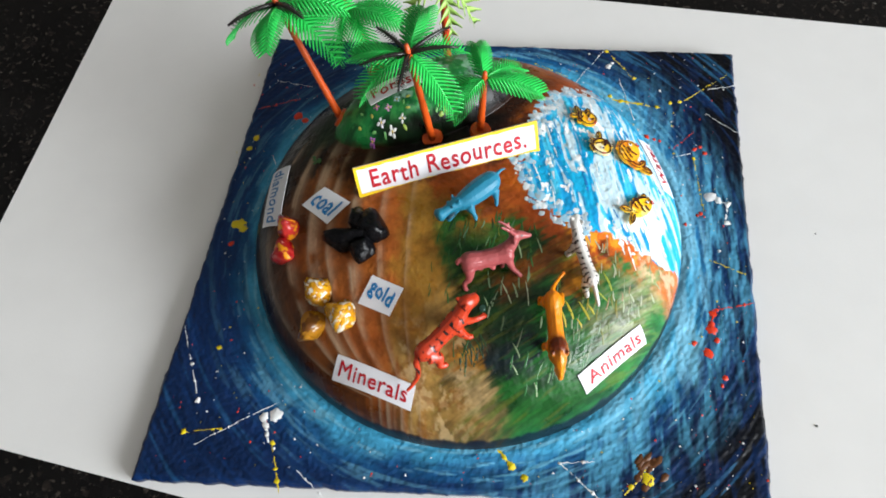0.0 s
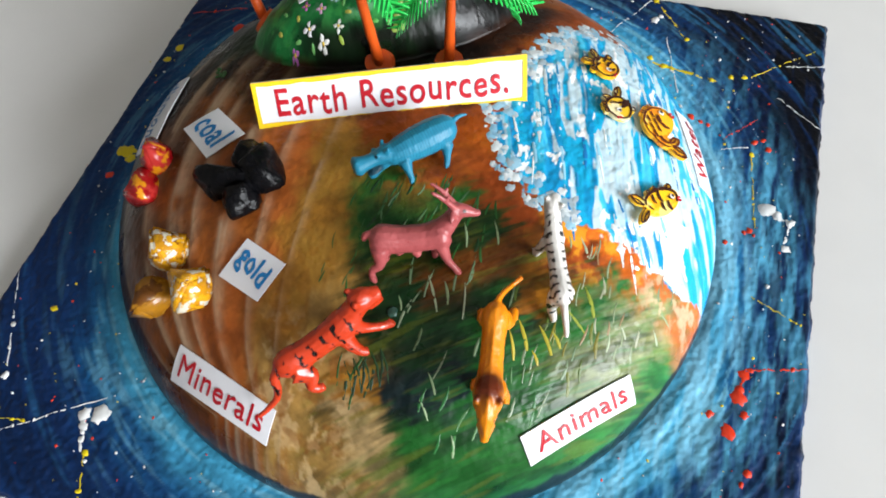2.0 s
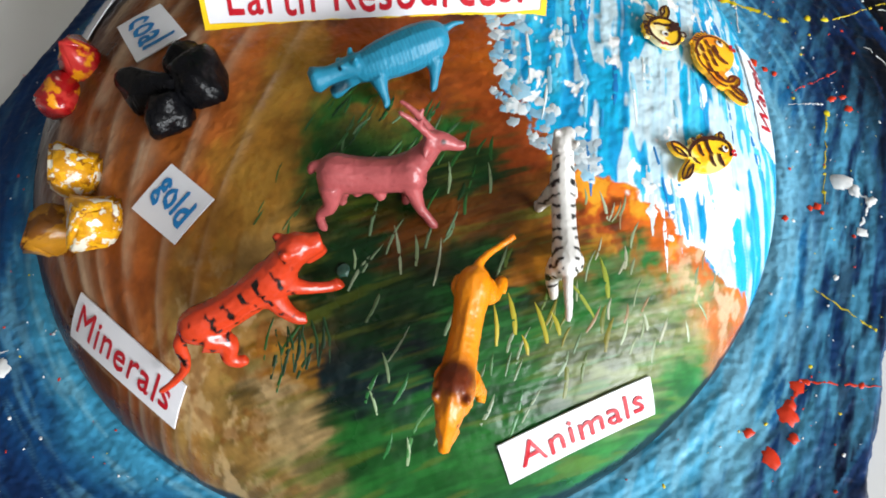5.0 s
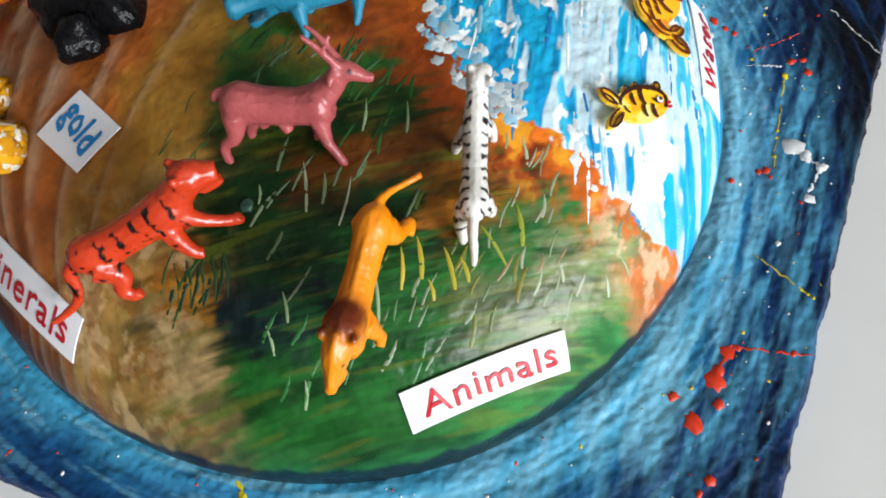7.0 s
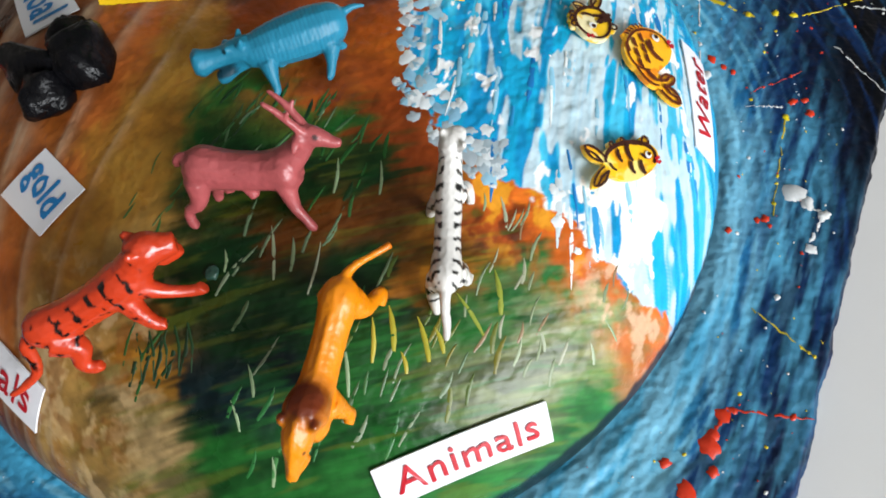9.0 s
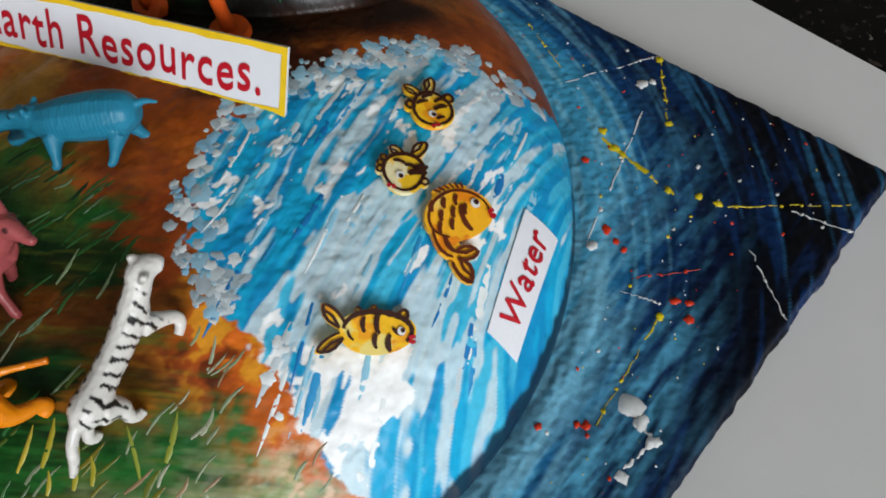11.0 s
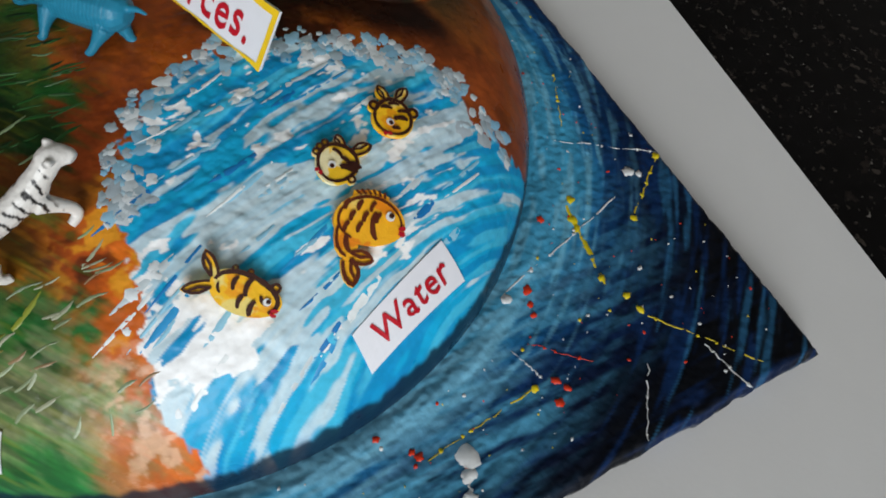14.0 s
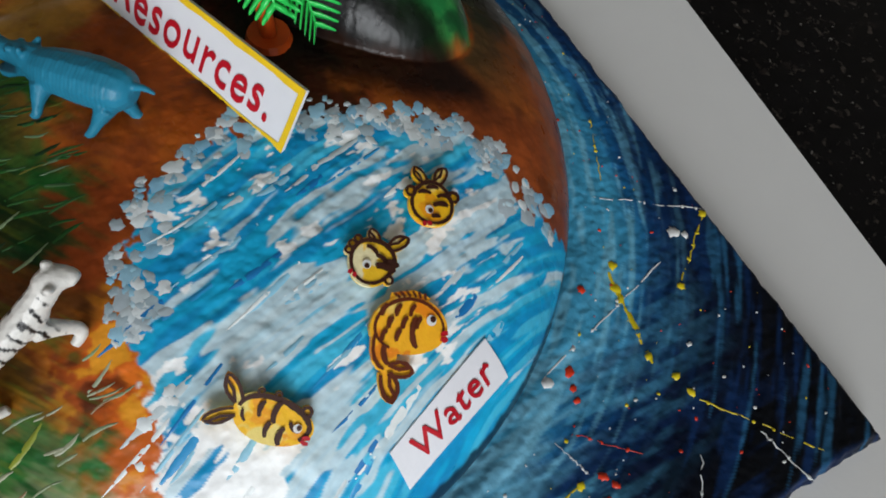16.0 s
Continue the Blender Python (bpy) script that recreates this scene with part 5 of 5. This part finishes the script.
# ---- paper fish ----
FISH_YELLOW = patchy("yellow_card", (lin("ffc41a"), ((lin("f6dd7c"), 0.56), (lin("f6a50e"), 0.55))), 0.45, 110)
FISH_ORANGE = patchy("orange_card", (lin("ffb81e"), ((lin("fbd468"), 0.56), (lin("f08c10"), 0.55))), 0.45, 90)
FISH_CREAM = patchy("cream_card", (lin("f6c424"), ((lin("f3e6b4"), 0.48), (lin("f6c832"), 0.60))), 0.45, 130)
FISH_LINE = material("brown_marker", lin("3a1608"), rough=0.45, vary=0.2, scale=300, bump=0.05)
FISH_RUST = material("rust_marker", lin("5e2406"), rough=0.45, vary=0.2, scale=300, bump=0.05)
FISH_EYE = material("white_marker", (0.8, 0.8, 0.78), rough=0.45, vary=0.05, scale=300, bump=0.0)


def fish(at, heading, a, b, body_mat, line_mat, label, petals, bars, ring=(0, 360), heavy=0.16, knobs=(), stem=False, crest=0, eye=(0.6, 0.15), seed=1):
    """A card cut-out of a fish, raised off the water: a round body with leaf-shaped fins, and the drawn lines on it.
    petals: where each fin starts, in half lengths of the body, its turn, length and width; bars: crescents at places on the body, their turn and size."""
    rng = random.Random(seed)
    x, y = at
    thing = tagged(new("paper_fish"), label, "fish cutout", group="paper fish on the water")
    n = dome_normal(x, y)
    ahead = Vector((math.cos(radians(heading)), math.sin(radians(heading)), 0))
    ahead = (ahead - n * ahead.dot(n)).normalized()
    thing.matrix_world = Matrix.Translation(on_dome(x, y, 0.0032)) @ Matrix((ahead, n.cross(ahead), n)).transposed().to_4x4()

    def petal_outline(u, v, turn, long, wide, grow=1.0):
        ct, st = math.cos(radians(turn)), math.sin(radians(turn))
        shape = [(0.0, 0.30), (0.2, 0.46), (0.45, 0.60), (0.70, 0.52), (0.9, 0.26), (1.0, 0.0), (0.9, -0.22), (0.70, -0.40), (0.45, -0.44), (0.2, -0.40), (0.0, -0.30)]
        pts = [(long * (0.5 + (p - 0.5) * grow), wide * q * grow) for p, q in shape]
        return [(a * u + p * ct - q * st, b * v + p * st + q * ct) for p, q in pts]

    def plate(bm, outline, low, high):
        lower, upper = [bm.verts.new((p, q, low)) for p, q in outline], [bm.verts.new((p, q, high)) for p, q in outline]
        bm.faces.new(upper), bm.faces.new(lower[::-1])
        for k in range(len(outline)):
            m = (k + 1) % len(outline)
            bm.faces.new((lower[k], lower[m], upper[m], upper[k]))

    def edge(t, k=1.0):
        bump = 1 + 0.03 * math.sin(3 * t + seed)
        return (a * k * bump * math.cos(t), b * k * bump * math.sin(t))

    bm = bmesh.new()
    plate(bm, [edge(2 * math.pi * k / 40) for k in range(40)], -0.0016, 0)
    for k, (u, v, turn, long, wide) in enumerate(petals):
        plate(bm, petal_outline(u, v, turn, a * long, a * wide), -0.0015, -0.00008 * (k + 1))
    for k, (turn, size) in enumerate(knobs):
        p, q = edge(radians(turn), 1.04)
        plate(bm, [(p + b * size * 1.3 * math.cos(t), q + b * size * 1.3 * math.sin(t)) for t in [2 * math.pi * i / 12 for i in range(12)]], -0.0014, -0.00030 - 0.00004 * k)
    bmesh.ops.recalc_face_normals(bm, faces=bm.faces[:])
    part("card", bm, body_mat, thing, flat=True)
    foot = bmesh.new()
    bmesh.ops.create_cone(foot, cap_ends=True, segments=14, radius1=b * 0.6, radius2=b * 0.6, depth=0.0030, matrix=Matrix.Translation((0, 0, -0.0031)))
    part("spacer", foot, PAPER, thing, "small paper spacer under the card", flat=True)

    def ribbon(bm, pts, width, up=0.00025, ends=0.35):
        m = len(pts)
        left, right = [], []
        for i, (px, py) in enumerate(pts):
            x0, y0 = pts[max(0, i - 1)]
            x1, y1 = pts[min(m - 1, i + 1)]
            d = math.hypot(x1 - x0, y1 - y0) or 1e-9
            t = width * rng.uniform(0.85, 1.15) * (ends + (1 - ends) * math.sin(math.pi * (i + 0.5) / m)) / 2
            left.append(bm.verts.new((px - (y1 - y0) / d * t, py + (x1 - x0) / d * t, up)))
            right.append(bm.verts.new((px + (y1 - y0) / d * t, py - (x1 - x0) / d * t, up)))
        for i in range(m - 1):
            bm.faces.new((left[i], right[i], right[i + 1], left[i + 1]))

    bm = bmesh.new()
    t0, t1 = radians(ring[0]), radians(ring[1])
    ribbon(bm, [edge(t0 + (t1 - t0) * k / 36, 0.88) for k in range(37)], b * heavy, 0.00022, 0.6)
    for k, (u, v, turn, long, wide) in enumerate(petals[1:] if stem else petals):
        loop = petal_outline(u, v, turn, a * long, a * wide, 0.84)
        ribbon(bm, loop, a * wide * 0.24, 0.00034 + 0.00004 * k, 0.8)
        ribbon(bm, [loop[0], ((loop[2][0] + loop[8][0]) / 2, (loop[2][1] + loop[8][1]) / 2), loop[4]], a * wide * 0.22, 0.00030 + 0.00004 * k, 0.5)
    if stem:
        side = petal_outline(*petals[0][:3], a * petals[0][3], a * petals[0][4], 0.84)
        ribbon(bm, side[5:], b * heavy, 0.00030, 0.6)
    for k, (turn, size) in enumerate(knobs):
        p, q = edge(radians(turn), 1.04)
        ribbon(bm, [(p + b * size * math.cos(t), q + b * size * math.sin(t)) for t in [2 * math.pi * i / 10 for i in range(11)]], b * size * 0.8, 0.00042 + 0.00003 * k, 0.9)
    for u, v, turn, size, thick in bars:
        arc = [(-0.35 * math.cos(t), 0.8 * math.sin(t)) for t in (-1.35, -0.9, -0.45, 0, 0.45, 0.9, 1.35)]
        ct, st = math.cos(radians(turn)), math.sin(radians(turn))
        ribbon(bm, [(a * u + b * size * (p * ct - q * st), b * v + b * size * (p * st + q * ct)) for p, q in arc], b * thick, 0.00046, 0.5)
    for k in range(crest):
        t = radians(66 + 40 * k / max(1, crest - 1))
        p, q = edge(t, 0.96)
        r, s = edge(t + 0.10, 1.16)
        ribbon(bm, [(p, q), ((p + r) / 2, (q + s) / 2), (r, s)], b * 0.11, 0.0005, 0.6)
    part("markings", bm, line_mat, thing, "drawn brown outline and bars", flat=True)
    if crest:
        bm = bmesh.new()
        plate(bm, [edge(radians(58), 0.9), edge(radians(60), 1.12), edge(radians(84), 1.2), edge(radians(112), 1.18), edge(radians(122), 0.95)], -0.0013, -0.0004)
        bmesh.ops.recalc_face_normals(bm, faces=bm.faces[:])
        part("fin", bm, body_mat, thing, flat=True)
    cx, cy = a * eye[0], b * eye[1]
    bm = bmesh.new()
    bmesh.ops.create_circle(bm, cap_ends=True, segments=14, radius=b * 0.19, matrix=Matrix.Translation((cx, cy, 0.0006)))
    white = part("eye", bm, FISH_EYE, thing, flat=True)
    bm = bmesh.new()
    bmesh.ops.create_circle(bm, cap_ends=True, segments=12, radius=b * 0.11, matrix=Matrix.Translation((cx + b * 0.05, cy + b * 0.04, 0.00075)))
    part("pupil", bm, FISH_LINE, white, flat=True)
    bm = bmesh.new()
    for bend in (-1, 1):
        ribbon(bm, [(a * 0.80, b * (-0.34 + 0.06 * bend)), (a * 0.90, b * (-0.34 + 0.12 * bend)), (a * 0.99, b * (-0.32 + 0.10 * bend))], b * 0.20, 0.0007 + 0.00004 * bend)
    part("lips", bm, RED_INK, thing, "red lips", flat=True)
    return thing


fish((0.1166, 0.0258), 40, 0.0100, 0.0058, FISH_YELLOW, FISH_LINE, "yellow paper fish with dark bars and red lips",
     ((-0.85, 0.18, 133, 0.82, 0.36), (-0.85, -0.1, -146, 0.86, 0.34)),
     ((-0.30, 0.30, 0, 0.42, 0.22), (0.08, 0.34, 0, 0.56, 0.25), (0.0, -0.42, 0, 0.40, 0.22), (0.36, -0.50, 0, 0.46, 0.26), (-0.66, -0.15, 30, 0.30, 0.14), (0.55, 0.06, 60, 0.34, 0.20)),
     (-30, 172), 0.26, ((48, 0.20), (95, 0.12), (118, 0.12)), eye=(0.62, 0.02))
fish((0.1103, 0.0658), 62, 0.0108, 0.0076, FISH_ORANGE, FISH_RUST, "large orange paper fish with brown scales",
     ((-0.70, -0.12, -86, 1.02, 0.66), (-0.60, -1.44, -6, 0.76, 0.40), (-0.62, -1.50, -74, 0.80, 0.46)),
     [(-0.62 + 0.36 * c + 0.16 * (r % 2), 0.50 - 0.42 * r, -25, 0.27, 0.18) for r in range(3) for c in range(3 - (r > 1))] + [(0.22, -0.22, 0, 0.66, 0.22), (-0.55, -0.95, 10, 0.42, 0.22)],
     (-20, 235), 0.12, stem=True, crest=6, eye=(0.55, 0.20), seed=3)
fish((0.0835, 0.0865), -20, 0.0068, 0.0066, FISH_YELLOW, FISH_LINE, "round yellow paper fish with brown stripes",
     ((-0.80, 0.25, 146, 0.95, 0.54), (-0.85, -0.2, -146, 0.85, 0.46)),
     ((-0.58, 0.06, 0, 0.34, 0.19), (-0.36, -0.32, 0, 0.36, 0.19), (-0.22, 0.52, 0, 0.36, 0.19), (0.16, 0.36, 0, 0.42, 0.24), (0.62, 0.10, 0, 0.24, 0.2)),
     (0, 360), 0.18, ((106, 0.22), (-117, 0.20)), eye=(0.30, -0.18), seed=5)
fish((0.0925, 0.0640), -62, 0.0066, 0.0064, FISH_CREAM, FISH_LINE, "small round cream-yellow paper fish with brown outline",
     ((-0.80, 0.20, 156, 1.05, 0.56), (-0.75, -0.25, -112, 0.70, 0.44)),
     ((-0.30, -0.30, 0, 0.34, 0.17), (-0.24, 0.25, 0, 0.36, 0.18), (0.0, 0.62, 20, 0.50, 0.36), (-0.3, 0.68, 20, 0.40, 0.30)),
     (0, 360), 0.19, ((-77, 0.14), (-93, 0.14), (-109, 0.14), (78, 0.16)), eye=(0.26, -0.10), seed=7)


# ---- plastic palms ----
LEAF = material("green_plastic", lin("2cc455"), rough=0.3, vary=0.2, scale=160, bump=0.1)
PALE_LEAF = material("pale_green_plastic", lin("a8cf6a"), rough=0.35, vary=0.2, scale=160, bump=0.1)
STEM = material("black_plastic", (0.012, 0.010, 0.009), rough=0.3, vary=0.2, bump=0.1)
TRUNK = material("orange_plastic", lin("d2541a"), rough=0.35, vary=0.18, scale=120, bump=0.15)
DARK_TRUNK = material("red_orange_plastic", lin("c23a14"), rough=0.35, vary=0.18, scale=120, bump=0.15)


def leaf_mesh(length, wide, mat, droop=0.5, pairs=15, blade=0.5, web=0.2):
    """One feather leaf along +x: a rib and ridged leaflets on both sides; blade: how much of its room each leaflet fills."""
    bm = bmesh.new()

    def rib(s):
        return Vector((length * s * (1 - 0.12 * droop * s), 0, length * (0.30 * s - droop * s * s)))

    tube(bm, [rib(k / 7) for k in range(8)], [0.0008 - 0.0004 * k / 7 for k in range(8)], 6)
    room = length * 0.92 / pairs
    for side in (-1, 1):
        for k in range(pairs + 1):
            s = 0.05 + 0.93 * k / pairs
            reach = wide * math.sin(math.pi * min(1, 0.13 + 0.80 * s)) ** 0.6
            p = rib(s)
            along = (rib(min(1, s + 0.02)) - rib(s - 0.02)).normalized()
            d = Vector((0.62 + 0.25 * s, side * 0.80, -0.10)).normalized()
            rows = []
            for t, w, sag in ((0.0, 1.0, 0.0), (web, 1.0, 0.0), (0.6, blade * 0.95, 0.03), (0.9, blade * 0.72, 0.08), (1.0, blade * 0.25, 0.11)):
                c = p + d * reach * t + Vector((0, 0, -sag * reach))
                h = along * room * 0.5 * (w if t > web else max(w, blade))
                rows.append([bm.verts.new(c - h), bm.verts.new(c + Vector((0, 0, 0.00040))), bm.verts.new(c + h), bm.verts.new(c - Vector((0, 0, 0.00035)))])
            for a, b in zip(rows, rows[1:]):
                for i in range(4):
                    bm.faces.new((a[i], a[(i + 1) % 4], b[(i + 1) % 4], b[i]))
            bm.faces.new(rows[-1])
    bmesh.ops.recalc_face_normals(bm, faces=bm.faces[:])
    return mesh_of(bm, "leaf", mat)


def spiky_stem(length):
    """A leafless black rib with short bristles."""
    bm = bmesh.new()
    pts = [Vector((length * s, 0, length * (0.25 * s - 0.30 * s * s))) for s in (0, 0.25, 0.5, 0.75, 1)]
    tube(bm, pts, [0.0013, 0.0012, 0.0011, 0.0009, 0.0006], 7)
    for k in range(12):
        s = 0.15 + 0.8 * k / 12
        p = Vector((length * s, 0, length * (0.25 * s - 0.30 * s * s)))
        for side in (-1, 1):
            tube(bm, [p, p + Vector((0.0008, side * 0.0026, -0.0006))], [0.00045, 0.0002], 5)
    return mesh_of(bm, "rib", STEM)


GREEN = [leaf_mesh(0.037, 0.0128, LEAF, d, 15, b, w) for d, b, w in ((0.45, 0.92, 0.6), (0.62, 0.42, 0.16), (0.78, 0.72, 0.3))]
PALE = [leaf_mesh(0.026, 0.011, PALE_LEAF, d, 5, 0.42, 0.2) for d in (0.6, 0.95)]
RIB = spiky_stem(0.027)


def palm(base, top, leaves, ribs, label, foliage=GREEN, trunk_mat=TRUNK, thick=0.0021, size=1.0, pad=True):
    thing = tagged(new("toy_palm"), label, "toy tree", group="plastic palms on the mound")
    base, top = Vector(base), Vector(top)
    thing.location = base
    rise = top - base
    bm = bmesh.new()
    rings = [rise * (k / 12) for k in range(13)] + [rise * 1.09]
    tube(bm, rings, [thick * (1.15 - 0.35 * k / 13) * (1.06 if k % 2 else 0.97) for k in range(13)] + [thick * 0.55], 10)
    part("trunk", bm, trunk_mat, thing)
    if pad:
        bm = bmesh.new()
        bmesh.ops.create_cone(bm, cap_ends=True, segments=18, radius1=thick * 3.3, radius2=thick * 2.9, depth=0.0026)
        n = dome_normal(base.x, base.y)
        bm.transform(Matrix.Translation((0, 0, 0.0002)) @ n.to_track_quat("Z", "Y").to_matrix().to_4x4())
        part("foot", bm, trunk_mat, thing, flat=True)
    lean = Vector((0, 0, 1)).rotation_difference(Vector((0, 0, 1)).lerp(rise.normalized(), 0.6)).to_matrix().to_4x4()
    for k, azimuth in enumerate(leaves):
        ob = new("leaf", foliage[k % len(foliage)])
        ob.parent = thing
        ob.matrix_local = Matrix.Translation(rise * 0.98) @ lean @ pose(0, 0, 0, 0, -4 + 9 * (k % 3), azimuth) @ Matrix.Scale(size * (0.92 + 0.05 * (k % 4)), 4)
    for azimuth in ribs:
        ob = new("rib", RIB)
        ob.parent = thing
        ob.matrix_local = Matrix.Translation(rise * 1.0) @ lean @ pose(0, 0, 0, 0, -6, azimuth) @ Matrix.Scale(size, 4)
    return thing


palm((-0.0130, 0.0600, 0.0756), (-0.0205, 0.0605, 0.1500), (176, 214, 322, 84, 30), (6, 40, 138, 200, 266), "orange-trunked plastic palm with green leaves and black ribs")
palm((0.0165, 0.0685, 0.0748), (0.0195, 0.0670, 0.1260), (104, 42, 14, -10, 234, 190), (), "short orange-trunked plastic palm with green leaves", size=0.87)
palm((-0.0750, 0.0765, 0.0706), (-0.1010, 0.0960, 0.1480), (272, 184, 330, 350, 40, 110), (318, 215), "leaning orange-trunked plastic palm with green leaves", size=1.12)
palm((-0.0560, 0.1150, 0.0750), (-0.0660, 0.1130, 0.1300), (200, 262, 300, 340, 20, 120), (), "plastic palm with drooping green leaves behind the mound", trunk_mat=DARK_TRUNK, size=0.95)
palm((-0.0080, 0.1170, 0.0800), (-0.0080, 0.1150, 0.1500), (20, 330, 70, 160, 215, 290), (), "plastic tree with pale green leaves and red-orange trunk", PALE, DARK_TRUNK, 0.0023, 1.0)


# ---- crumbs on the sheet ----
def crumb(x, y, size, seed):
    bm = bmesh.new()
    bmesh.ops.create_icosphere(bm, subdivisions=1, radius=size)
    rng = random.Random(seed)
    for v in bm.verts:
        v.co *= rng.uniform(0.6, 1.2)
        v.co.z *= 0.5
    ob = new("crumb", mesh_of(bm, "crumb", GRANITE))
    ob.location = (x, y, size * 0.3)
    tagged(ob, "tiny dark crumb on the white sheet", "crumb", group="crumbs on the sheet")


for x, y, size in ((0.228, -0.082, 0.0010), (0.285, -0.045, 0.0009), (0.245, 0.05, 0.0006)):
    crumb(x, y, size, int(x * 1000))


# ---- dried glue beside the tiger's paw ----
def glue_blob(x, y):
    bm = bmesh.new()
    bmesh.ops.create_icosphere(bm, subdivisions=3, radius=0.0019)
    for v in bm.verts:
        v.co *= 1 + 0.35 * noise.noise(v.co * 900)
        v.co.z *= 0.35
    ob = new("glue_blob", mesh_of(bm, "glue_blob", GLUE))
    ob.matrix_world = Matrix.Translation(on_dome(x, y, 0.0004)) @ dome_normal(x, y).to_track_quat("Z", "Y").to_matrix().to_4x4()
    tagged(ob, "small grey-green blob of dried glue on painted grass", "glue")


GLUE = material("dried_glue", lin("2e4e42"), rough=0.2, vary=0.4, scale=500, bump=0.5, bump_scale=900, spec=0.5, depth=0.0004)
glue_blob(0.0265, -0.0501)
